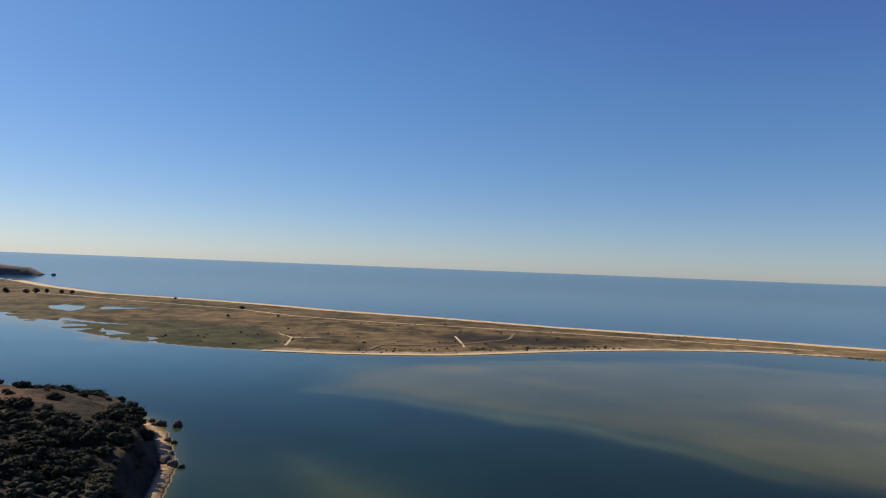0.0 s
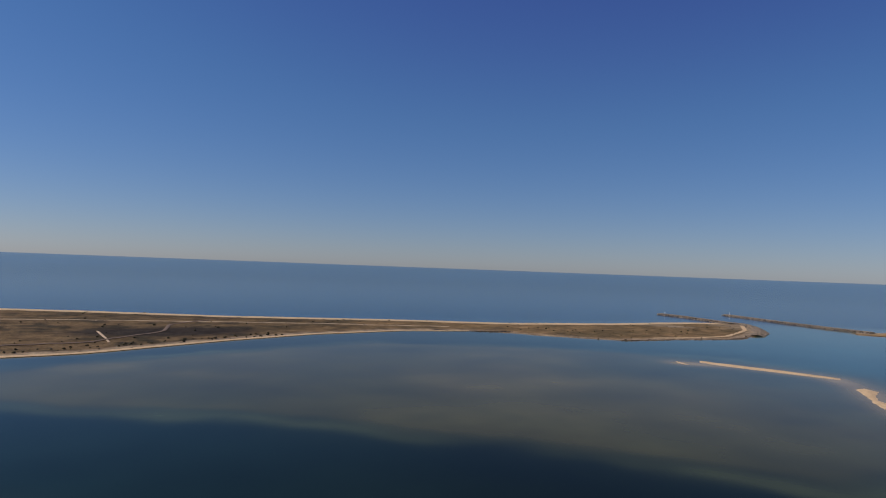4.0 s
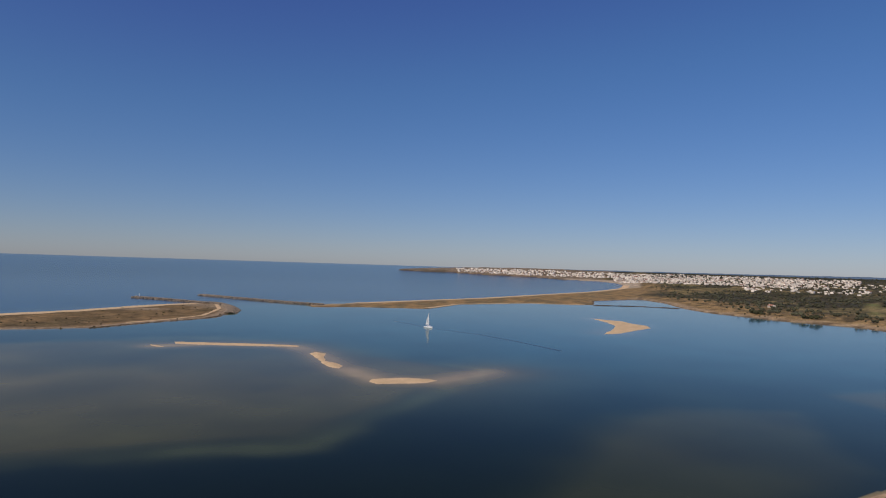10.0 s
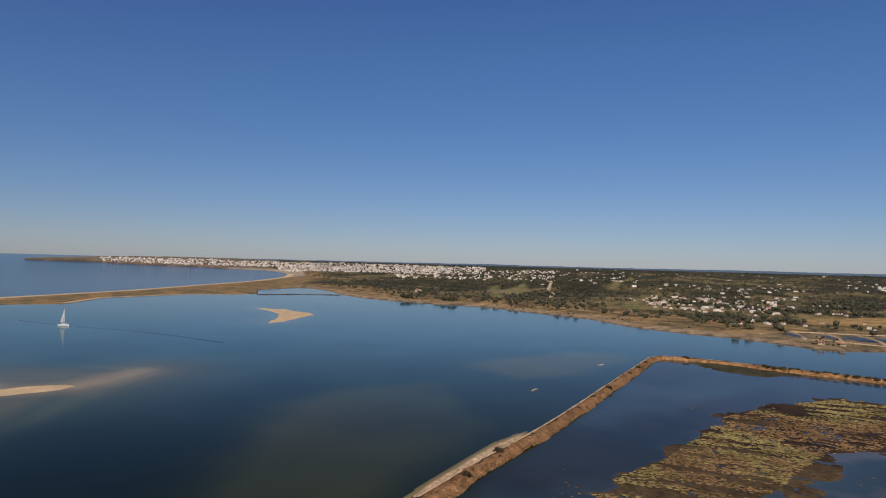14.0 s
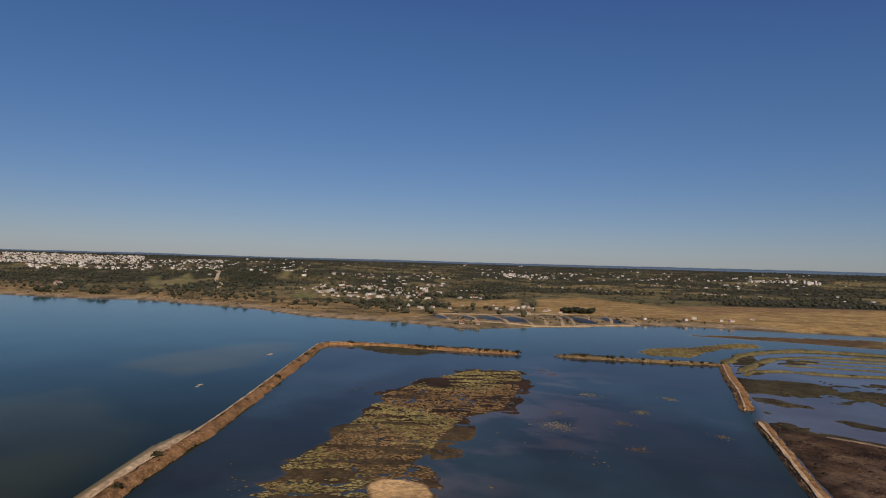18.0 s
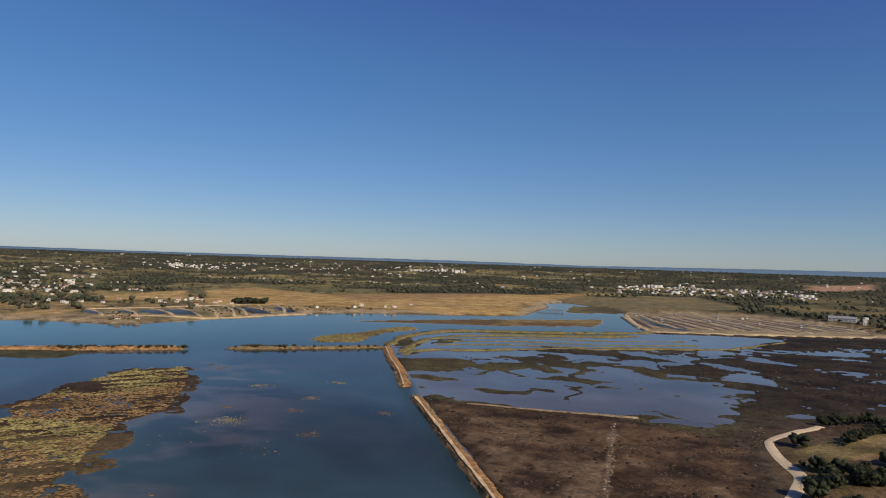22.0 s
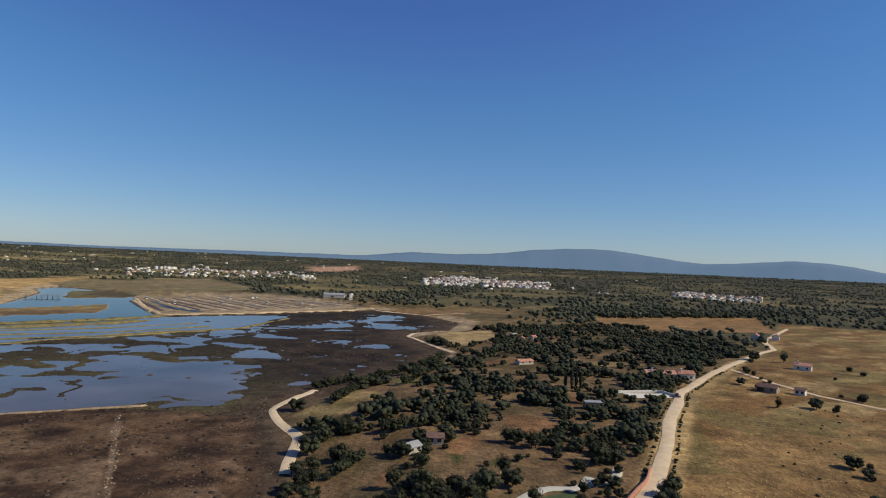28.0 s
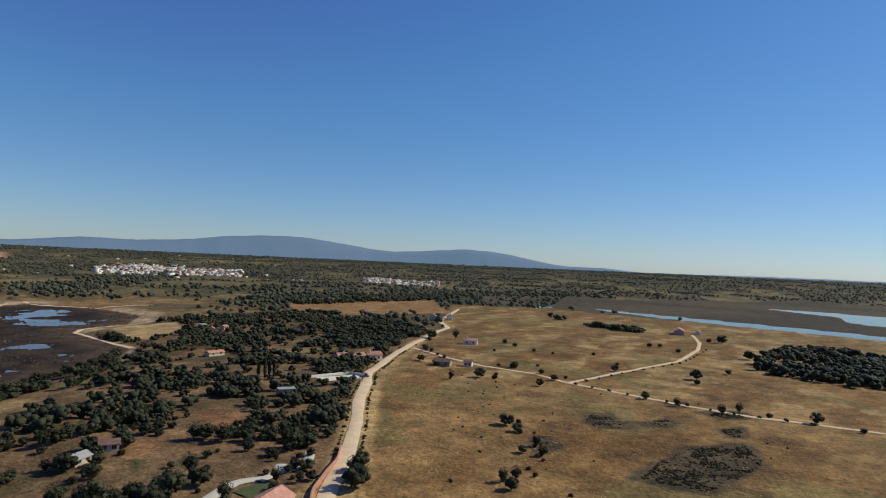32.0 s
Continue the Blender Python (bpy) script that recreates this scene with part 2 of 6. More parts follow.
MAIN_SHORE = [(-18, -166), (-24, -183), (-28, -197), (-24, -222), (-24, -245), (-47, -281), (-71, -300), (-102, -338), (-128, -350), (-158, -407), (-150, -487), (-165, -522), (-204, -538), (-245, -610), (-232, -712), (-199, -757), (-169, -751), (-64, -699), (36, -650), (81, -906), (120, -1000), (200, -1100), (215, -1021), (194, -949), (189, -853), (187, -762), (281, -698), (348, -663), (387, -612), (407, -546), (427, -495), (438, -411), (462, -404), (527, -392), (570, -361), (631, -338), (731, -335), (825, -294), (930, -258), (979, -189), (1111, -99), (1189, -75), (1378, -48), (1509, -4), (1336, 86), (1172, 75), (1132, 191), (1007, 278), (948, 280), (858, 285), (824, 367), (790, 424)]
MAINLAND = MAIN_COAST + MAIN_SHORE
HILL = [(-40, 118), (-66, 140), (-71, 152), (-76, 170), (-81, 188), (-97, 220), (-113, 239), (-150, 250), (-190, 240), (-330, 250), (-330, 60), (-60, 80)]
TIDAL = [(204, -429), (215, -476), (207, -515), (176, -545), (137, -559), (90, -572), (55, -617), (30, -655), (-64, -695), (-169, -748), (-196, -760), (-232, -712), (-245, -610), (-204, -536), (-160, -505), (-158, -407), (-128, -350), (-71, -300), (-24, -245), (-24, -166), (44, -158), (117, -273), (125, -290), (152, -332), (179, -379)]
BROWN = [(44, -158), (117, -274), (90, -266), (61, -273), (30, -276), (-4, -262), (-24, -245), (-24, -190), (-18, -160)]
INNER = [(90, -20), (160, -36), (184, -52), (236, -99), (304, -155), (385, -221), (399, -243), (354, -287), (298, -328), (269, -351), (220, -388), (196, -412), (168, -358), (126, -286), (113, -266), (44, -158)]
MARSH = [(240, -171), (262, -225), (268, -258), (250, -278), (228, -256), (206, -228), (186, -198), (184, -174), (166, -146), (152, -128), (124, -114), (122, -80), (150, -66), (169, -80), (186, -110), (202, -129), (222, -152)]
DYKE_BEACH = [(140, -4), (173, -30), (185, -40), (202, -53), (215, -65), (224, -75), (229, -84), (218, -82), (197, -63), (184, -51), (168, -37), (135, -12)]
MARSH_TWO = [(391, -251), (374, -279), (332, -292), (326, -262), (350, -248)]
ISLE = [(266, -413), (270, -442), (260, -477), (255, -538), (240, -553), (226, -536), (234, -497), (233, -467), (227, -424), (249, -407)]
STRIP = [(318, -562), (296, -588), (267, -627), (198, -694), (144, -737), (95, -787), (86, -721), (89, -674), (176, -617), (225, -596), (285, -568)]
MEADOW = [(156, -860), (166, -934), (170, -1010), (120, -1030), (82, -930), (82, -896), (105, -879), (133, -861)]
PANS = [(81, -906), (36, -652), (-64, -699), (-166, -751), (-195, -804), (-178, -888), (-144, -973), (-66, -1018), (11, -999)]
LAGOON = [(-700, 700), (686, 472), (790, 424), (1200, 0), (600, -360), (200, -760), (-200, -760), (-30, -160), (-70, 150), (-300, 320)]
SHOAL = [(-58, 311), (50, 254), (84, 226), (108, 199), (151, 153), (192, 101), (272, 88), (334, 78), (380, 80), (400, 130), (440, 230), (430, 330), (330, 420), (200, 480), (60, 430), (-60, 400)]
SHOAL_TWO = [(168, 32), (237, 23), (279, 16), (313, -10), (340, -80), (230, -80), (160, -25), (120, 10)]
SHOAL_THREE = [(-57, 213), (-38, 211), (-11, 190), (2, 177), (20, 150), (-40, 150)]
SHOAL_FOUR = [(380, -80), (420, -120), (440, -215), (415, -235), (340, -165), (320, -110)]
GOLF = [[(1774, -515), (1502, -473), (1951, -693), (1390, -516), (1251, -431), (1256, -383)], [(1478, -732), (2068, -1052), (2744, -1483), (2533, -1395), (1446, -758)], [(1050, -546), (1114, -635), (833, -478), (847, -436)], [(1616, -463), (1860, -580), (1130, -367), (1107, -322)], [(1347, -437), (1914, -670), (1383, -499), (1088, -372)]]
WOODS = [[(1389, -571), (2588, -1094), (3056, -1658), (2383, -1274), (1446, -716), (1259, -577)], [(-626, -800), (-1000, -880), (-855, -690), (-688, -625), (-600, -665), (-526, -690)]]
PLOUGHED = [[(-385, -560), (-440, -682), (-730, -700), (-560, -505), (-420, -520)], [(-203, -763), (-298, -718), (-277, -668), (-197, -675)], [(-179, -507), (-239, -515), (-218, -458), (-176, -420), (-168, -455)]]
STUBBLE = [[(726, -826), (739, -993), (510, -891), (315, -708), (437, -652), (482, -592), (529, -604)], [(421, -885), (305, -1219), (177, -1457), (232, -965), (190, -764), (227, -702), (385, -710)], [(717, -619), (746, -828), (585, -650), (627, -552)]]
RIVER = [(-930, -540), (-907, -450), (-902, -346), (-898, -238), (-881, -100), (-890, 200), (-820, 200), (-815, -126), (-820, -218), (-827, -317), (-850, -400), (-900, -520)]
RIVER_TWO = [(-1389, -427), (-1409, -326), (-1403, -217), (-1300, 100), (-1000, 100), (-1075, -166), (-1110, -219), (-1258, -265), (-1319, -351)]
POOL = [(-940, -686), (-965, -654), (-868, -562), (-799, -557), (-830, -610)]
FIELD = [(-100, -120), (-150, -172), (-200, -226), (-240, -260), (-315, -317), (-400, -372), (-470, -440), (-700, -640), (-820, -560), (-830, 80), (-90, 60)]
SCRUBS = [[(-212, -127), (-227, -132), (-232, -126), (-225, -116), (-217, -109), (-207, -116)], [(-185, -138), (-195, -141), (-188, -131)], [(-225, -116), (-246, -109), (-244, -100), (-232, -101), (-221, -108)], [(-276, -122), (-288, -118), (-281, -112), (-268, -114)], [(-267, -106), (-286, -92), (-273, -86), (-261, -94)], [(-246, -90), (-256, -82), (-239, -74), (-234, -83)], [(-206, -88), (-234, -75), (-213, -60), (-170, -62), (-165, -82), (-185, -86)], [(-181, -127), (-187, -122), (-174, -112), (-165, -112)]]
GROVES = [(-18, -160), (-28, -197), (-24, -245), (-71, -298), (-128, -347), (-160, -407), (-155, -487), (-245, -540), (-420, -560), (-400, -380), (-306, -318), (-230, -264), (-193, -229), (-142, -175), (-108, -138), (-60, -110)]

RED_SOIL, STRAW, LAWN = (0.28, 0.145, 0.065), (0.33, 0.225, 0.095), (0.09, 0.095, 0.028)
GLADES = [([(-108, -221), (-118, -221), (-125, -211), (-120, -195), (-109, -187), (-100, -201)], RED_SOIL), ([(-72, -191), (-80, -196), (-90, -197), (-81, -182), (-67, -172)], RED_SOIL), ([(-88, -307), (-110, -329), (-124, -341), (-113, -319), (-96, -290), (-87, -289)], (0.24, 0.2, 0.07)), ([(-67, -280), (-77, -287), (-75, -265), (-61, -252)], STRAW), ([(-30, -240), (-45, -268), (-70, -292), (-75, -266), (-46, -230)], STRAW), ([(-158, -257), (-168, -252), (-142, -222), (-140, -228)], RED_SOIL), ([(-69, -181), (-76, -176), (-67, -164)], LAWN), ([(-81, -174), (-87, -168), (-82, -162), (-76, -165)], LAWN), ([(-47, -172), (-53, -171), (-46, -155), (-40, -156)], RED_SOIL), ([(-154, -352), (-188, -365), (-174, -337), (-147, -332)], RED_SOIL), ([(-213, -348), (-250, -336), (-238, -320), (-204, -327)], STRAW), ([(-179, -505), (-209, -515), (-215, -456), (-172, -428)], STRAW)]


def GREEN(x, y, r):
    """How overgrown the inland country is."""
    return grain(x * 0.8 + y * 0.5, y * 0.9 - x * 0.45, 150, 5, 53) * 0.85 + 0.045 + 0.05 * step(r - 650, 300) + 0.07 * step(r - 1200, 1500)


def place(x, y):
    """Height of the ground over the water, and its colour, for arrays of places."""
    x, y = np.asarray(x, float), np.asarray(y, float)
    r = np.hypot(x, y)
    wob = (grain(x, y, 26, 3, 5) - 0.5) * np.clip(r / 40, 4, 16)
    n1, n2, n3 = grain(x, y, 60, 4, 11), grain(x, y, 14, 3, 23), grain(x, y, 240, 4, 37)
    streak = grain(x * 0.45 + y * 0.3, y * 1.7 - x * 0.6, 30, 4, 61)
    z = np.full(x.shape, -5.0)
    col = np.empty(x.shape + (3,))
    col[:] = (0.12, 0.082, 0.05)

    def paint(mask, *shades):
        """Blend a shade over the ground; a second shade is mixed in by noise."""
        c = np.array(shades[0])
        if len(shades) > 1:
            k = np.clip((shades[2] - 0.38) / 0.24, 0, 1)[..., None]
            c = c * (1 - k) + np.array(shades[1]) * k
        m = np.clip(mask, 0, 1)[..., None]
        col[:] = col * (1 - m) + c * m

    # lagoon bed
    lag = step(inside(x, y, LAGOON) + 40, 80)
    z = z + lag * 2.7
    trench = along(x, y, [(-150, 330), (-20, 245), (70, 165), (140, 90), (230, 45), (330, 50), (450, 40), (620, 120), (780, 420), (860, 620)])
    z = z - lag * 2.2 * step(75 - trench + (n3 - 0.5) * 70, 70)
    for ring, top in ((SHOAL, -0.6), (SHOAL_TWO, -1.4), (SHOAL_THREE, -1.0), (SHOAL_FOUR, -0.95)):
        d = inside(x, y, ring) + wob * 1.6 + (n3 - 0.5) * 30
        z = np.maximum(z, -4 + (4 + top) * step(d + 18, 38) + (n1 - 0.5) * 0.5 + (n3 - 0.5) * 0.6)
    bars = along(x, y, [(370, 314), (395, 290), (412, 235), (388, 203), (345, 165), (310, 128), (325, 100), (372, 80)])
    z = np.maximum(z, -0.1 - 0.035 * np.maximum(bars - 4, 0) + (n2 - 0.5) * 0.2)
    inner = step(inside(x, y, INNER), 12)
    z = z * (1 - inner) + inner * (-1.6 + 0.9 * (n1 - 0.3))
    # spit of sand and dry grass
    d = inside(x, y, SPIT) + wob * 0.25
    z = np.maximum(z, np.where(d > 0, 0.15 + 0.5 * step(d, 20) + 0.7 * step(d - 20, 60) + (n2 - 0.5) * 0.7 * step(d - 10, 30), np.maximum(-4.5, 0.15 + 0.2 * d)))
    on = step(d, 3)
    paint(on, (0.5, 0.37, 0.22))
    grassy = step(d - 7 - 6 * n2, 7)
    paint(on * grassy, (0.26, 0.17, 0.076), (0.125, 0.092, 0.042), n1 * 0.35 + 0.35 * streak + 0.3 * n2)
    west = step(inside(x, y, [(-410, 560), (-336, 596), (-279, 590), (-230, 606), (-164, 590), (-122, 522), (-106, 430), (-200, 430), (-330, 500), (-420, 540)]) + wob * 0.4, 10)
    paint(on * west, (0.075, 0.07, 0.028), (0.125, 0.108, 0.045), n1)
    shelf = step(-x - 330, 60) * step(820 + 0.3 * (-x - 400) - y, 40)
    paint(on * shelf * 0.7, (0.14, 0.115, 0.055))
    fray = step(-x - 190, 30) * step(32 - d, 12) * step(n2 * 0.6 + 0.4 * n1 - 0.47, 0.05)
    z = np.where(d > -20, z * (1 - fray) - 0.4 * fray, z)
    for ring in ([(-456, 747), (-453, 781), (-423, 772), (-402, 728), (-388, 681), (-419, 698)], [(-400, 759), (-394, 777), (-370, 770), (-340, 775), (-345, 744), (-378, 720)], [(-520, 690), (-441, 649), (-409, 640), (-400, 666), (-415, 630), (-423, 618), (-520, 640)], [(-360, 620), (-317, 593), (-276, 579), (-273, 566), (-299, 571), (-350, 590)]):
        w = step(inside(x, y, ring) + 3 + wob * 0.3, 5)
        z = z * (1 - w) - 0.4 * w
    heath = step(0.55 * n2 + 0.45 * n1 - 0.53, 0.05)
    paint(on * grassy * heath * (0.75 - 0.5 * step(x - 100, 250)), (0.085, 0.068, 0.034), (0.06, 0.05, 0.027), n2)
    paint(on * grassy * step(x - 120, 250) * 0.75, (0.42, 0.27, 0.115), (0.24, 0.17, 0.075), n2 * 0.6 + 0.4 * n1)
    dark = step(45 - np.hypot((x - 60) / 2.2, (y - 560)), 25)
    paint(on * dark, (0.06, 0.046, 0.03))
    beach = on * step(26 - np.minimum(along(x, y, SPIT[0:13]), 400) + 3 * n2, 6)
    paint(beach, (0.68, 0.55, 0.37))
    tip = on * step(inside(x, y, [(560, 600), (760, 600), (760, 470), (600, 520)]), 10) * step(n1 - 0.42, 0.1)
    paint(tip, (0.45, 0.34, 0.2))
    # mainland
    d = inside(x, y, MAINLAND) + wob * 0.15
    roll = step(d - 150, 700) * (n3 - 0.35) * np.clip((r - 500) / 90, 0, 26) * (1 - step(r - 3300, 900))
    z = np.maximum(z, np.where(d > 0, 0.25 + 1.2 * step(d, 12) + 2.6 * step(d, 45) + (n2 - 0.5) * 0.7 * step(d, 20) + np.maximum(roll, -2.5), np.maximum(-4, 0.12 + 0.26 * d)))
    on = step(d, 3)
    paint(on, (0.17, 0.11, 0.06))
    paint(on * step(r - 330, 60), (0.5, 0.36, 0.2))
    low = step(d - 10 - 8 * n2, 12)
    paint(on * low, (0.54, 0.35, 0.14), (0.28, 0.2, 0.085), n1 * 0.6 + 0.4 * streak)
    col[:] = col * (1 - 0.45 * on * low * step(40 - x, 150) * step(r - 500, 100))[..., None]
    wild = step(d - 70 - 130 * n1, 70) * step(r - 520, 120)
    plot = lattice(np.floor((x * 0.8 + y * 0.6 + wob) / 150), np.floor((y * 0.8 - x * 0.6 + wob) / 80), 7)
    plot_two = lattice(np.floor((x * 0.8 + y * 0.6 + wob) / 150), np.floor((y * 0.8 - x * 0.6 + wob) / 80), 19)
    field_shade = np.stack([0.45 - 0.24 * plot, 0.325 - 0.14 * plot, 0.125 - 0.05 * plot], -1)
    leafy = np.clip((GREEN(x, y, r) + 0.3 * (plot_two - 0.5) + 0.07 * step(-x - 250, 200) * step(r - 750, 250) + 0.03 * step(0 - x, 500) - 0.46) / 0.16, 0, 1)[..., None]
    field_shade = field_shade * (1 - 0.35 * step(150 - x, 500))[..., None]
    mix = field_shade * (1 - leafy) + np.array((0.088, 0.08, 0.044)) * leafy
    wild = (on * wild)[..., None]
    col[:] = col * (1 - wild) + mix * wild
    far = step(r - 2900, 1200) * (1 - step(x - 2500, 200) * step(y + 150, 150))
    bush = step(0.5 * grain(x, y, 34, 4, 72) + 0.5 * grain(x, y, 9, 2, 73) - 0.54, 0.04) * step(d - 18, 25) * step(r - 450, 80)
    paint(on * bush * 0.8, (0.085, 0.072, 0.035), (0.13, 0.1, 0.05), n2)
    paint(on * far * 0.75, (0.05, 0.055, 0.032), (0.075, 0.07, 0.042), grain(x, y, 330, 3, 71))
    cliff = step(d, 22) * step(y - 330, 250) * step(x - 2600, 150)
    z = z + 4 * cliff
    paint(cliff * step(90 - d, 40), (0.66, 0.46, 0.31), (0.26, 0.17, 0.11), grain(x * 0.6 + y, y * 0.4, 26, 3, 74))
    flat = np.maximum(step(inside(x, y, [(780, 480), (1900, 170), (2300, 80), (2720, 110), (2900, 300), (3010, 320), (2990, 36), (2400, -60), (1500, 20), (1330, 95), (1150, 60), (780, 300)]) + 10, 20), 0) * (d > 0)
    z = z * (1 - flat) + flat * (0.2 + 0.7 * step(d, 40))
    cape = step(x - 2500, 150) * step(y - 130, 60)
    paint(on * cape, (0.42, 0.31, 0.19), (0.24, 0.19, 0.11), n1)
    strand = on * step(30 - along(x, y, MAIN_COAST[0:11]), 12)
    strand = np.maximum(strand, on * step(inside(x, y, [(2292, 62), (2560, 50), (2720, 80), (2860, 165), (2910, 320), (3010, 320), (2990, 36), (2800, -10), (2369, -8)]) + 8, 20))
    barrier = step(inside(x, y, [(780, 460), (1900, 160), (2300, 60), (2400, -60), (1500, 20), (1330, 95), (1150, 60), (780, 300)]) + 10, 20)
    paint(on * barrier, (0.5, 0.32, 0.13), (0.3, 0.22, 0.1), streak)
    paint(strand, (0.66, 0.52, 0.34))
    # dry fields over the peninsula
    f = step(inside(x, y, FIELD) + wob * 0.1, 4)
    paint(f, (0.212, 0.115, 0.039), (0.32, 0.19, 0.07), streak * 0.75 + 0.25 * grain(x, y, 5, 3, 33) + 0.01)
    paint(f * step(n1 - 0.52, 0.1) * 0.25, (0.17, 0.11, 0.05))
    paint(f * step(streak * 0.6 + 0.4 * n2 - 0.56, 0.05) * step(r - 260, 80) * 0.7, (0.46, 0.31, 0.13))
    paint(f * step(grain(x, y, 38, 4, 34) - 0.55, 0.06) * 0.6, (0.2, 0.16, 0.055))
    for ring in SCRUBS:
        paint(f * step(inside(x, y, ring) + 2 + 8 * (n2 - 0.5), 3) * 0.9, (0.062, 0.05, 0.028), (0.1, 0.072, 0.038), grain(x, y, 5, 3, 35))
    ridge = step(inside(x, y, [(-433, -621), (-693, -637), (-543, -506), (-363, -521)]), 6)
    paint(ridge, (0.26, 0.14, 0.052))
    g = step(inside(x, y, GROVES) + wob * 0.1, 4)
    paint(g, (0.235, 0.142, 0.068), (0.13, 0.095, 0.042), n1 * 0.6 + n2 * 0.4)
    for ring, tone in GLADES:
        m = g * step(inside(x, y, ring) + wob * 0.15, 3)
        paint(m, tone, (tone[0] * 0.75, tone[1] * 0.8, tone[2] * 0.75), n2)
    dry = step(inside(x, y, [(299, -712), (237, -740), (223, -1000), (319, -1271), (487, -1049), (578, -811), (450, -640)]) + wob, 20)
    paint(dry * on, (0.5, 0.3, 0.12), (0.4, 0.25, 0.11), streak)
    plain = step(inside(x, y, [(247, -1206), (-16, -1520), (-100, -1100), (-27, -1010), (77, -920), (160, -960)]) + wob, 20)
    paint(plain * on, (0.32, 0.23, 0.11), (0.22, 0.18, 0.085), streak)
    for ring in STUBBLE:
        m = step(inside(x, y, ring) + wob, 14)
        paint(m * on, (0.66, 0.43, 0.16), (0.5, 0.31, 0.11), streak)
    for ring in WOODS:
        paint(step(inside(x, y, ring) + wob * 2, 25) * on, (0.05, 0.05, 0.024), (0.085, 0.075, 0.036), n1)
    golf = np.zeros_like(x)
    for ring in GOLF:
        golf = np.maximum(golf, step(inside(x, y, ring) + wob, 20))
    paint(golf * on, (0.27, 0.27, 0.085), (0.4, 0.31, 0.13), n1)
    knoll = step(330 - np.hypot((x - 1750) / 1.5, (y + 850)), 260)
    z = z + 16 * knoll * on
    paint(knoll * on * 0.8 * (1 - golf), (0.08, 0.08, 0.034))
    for k, ring in enumerate(PLOUGHED):
        m = step(inside(x, y, ring) + wob * 0.3, 5)
        paint(m, ((0.36, 0.205, 0.082), (0.34, 0.2, 0.085), (0.5, 0.34, 0.15))[k], ((0.3, 0.17, 0.066), (0.27, 0.165, 0.07), (0.4, 0.28, 0.12))[k], streak)
    quarry = step(inside(x, y, [(-302, -2222), (-616, -2552), (-701, -3025), (-403, -2795)]) + wob * 3, 60)
    paint(quarry, (0.6, 0.34, 0.2))
    moor = step(inside(x, y, [(-820, -560), (-830, 300), (-1900, 600), (-2000, -500), (-1100, -700)]), 30)
    paint(moor, (0.07, 0.055, 0.036), (0.11, 0.085, 0.047), n3)
    vale = step(-x - 470, 260) * step(y + 720, 120)
    z = np.where((z > 0.6), z * (1 - vale) + 0.6 * vale, z)
    for ring, depth in ((RIVER, 1.2), (RIVER_TWO, 1.0), (POOL, 0.8)):
        w = step(inside(x, y, ring) + wob * 0.5, 8)
        z = z * (1 - w) - depth * w
    # wooded headland
    d = inside(x, y, HILL) + wob * 0.25 + 1.5
    rise = 0.5 * step(d, 7) + 0.5 * step(d, 40)
    z = np.maximum(z, np.where(d > -2, 0.3 + 16.0 * rise + (n2 - 0.5) * 3.0 * step(d, 10), z))
    foot = step(d + 5 + 2 * (n2 - 0.5), 3) * step(y - 150, 10) * step(x + 125, 10)
    z = np.where(d < 0, np.maximum(z, 0.55 * foot - 0.15 * (foot < 0.02) - 4 * (foot < 0.01)), z)
    paint(foot, (0.8, 0.52, 0.28), (0.66, 0.42, 0.22), n2)
    on = step(d + 1.5, 1.5)
    paint(on, (0.04, 0.034, 0.021), (0.085, 0.06, 0.035), n2)
    bare = on * step(inside(x, y, [(-165, 205), (-145, 222), (-122, 218), (-112, 206), (-122, 192), (-160, 180)]) + 4 + wob * 0.3, 6)
    paint(bare, (0.15, 0.086, 0.045), (0.08, 0.055, 0.032), n2)
    # tidal flats
    td = inside(x, y, TIDAL)
    t = step(td, 4)
    wx, wy = x + 26 * (grain(x, y, 32, 3, 90) - 0.5), y + 26 * (grain(x, y, 32, 3, 92) - 0.5)
    ponds = 0.75 * grain(wx * 0.8, wy, 36, 5, 83) + 0.25 * grain(x, y, 90, 2, 84)
    muddy = step(-x + 0.05 * (-y) - 15, 85)
    dry_brown = step(inside(x, y, BROWN) + wob * 0.2, 8)
    rice = step(inside(x, y, [(172, -400), (188, -440), (208, -470), (206, -505), (196, -532), (140, -566), (70, -608), (35, -640), (-64, -695), (-81, -657), (-34, -556), (58, -490), (113, -453), (165, -416)]) + wob * 0.15, 6)
    channel = step(inside(x, y, [(122, -289), (93, -299), (46, -296), (39, -344), (-18, -395), (-35, -342), (-25, -300), (6, -279), (42, -270), (91, -269), (116, -270)]) + wob * 0.4, 10)
    zt = (ponds - 0.53 + 0.155 * muddy - 0.3 * rice - 0.14 * channel) * 2.4
    shore = step(30 - inside(x, y, MAINLAND) * -1, 22)
    zt = zt + 0.5 * shore + (grain(wx * 0.7, wy, 12, 4, 85) - 0.5) * 1.3
    thread = np.abs(grain(wx, wy, 44, 3, 87) - 0.5)
    runnel = np.abs(grain(wx, wy, 27, 3, 89) - 0.5)
    zt = zt + 0.34 * step(0.016 - thread, 0.01) * (1 - rice) - 0.3 * muddy * step(0.02 - runnel, 0.012)
    zt = zt * (1 - dry_brown) + dry_brown * (0.25 + 0.5 * n2)
    z = z * (1 - t) + t * zt
    paint(t, (0.03, 0.021, 0.015), (0.06, 0.042, 0.026), n2)
    paint(t * (1 - muddy) * (1 - dry_brown), (0.055, 0.042, 0.024), (0.11, 0.088, 0.04), n1)
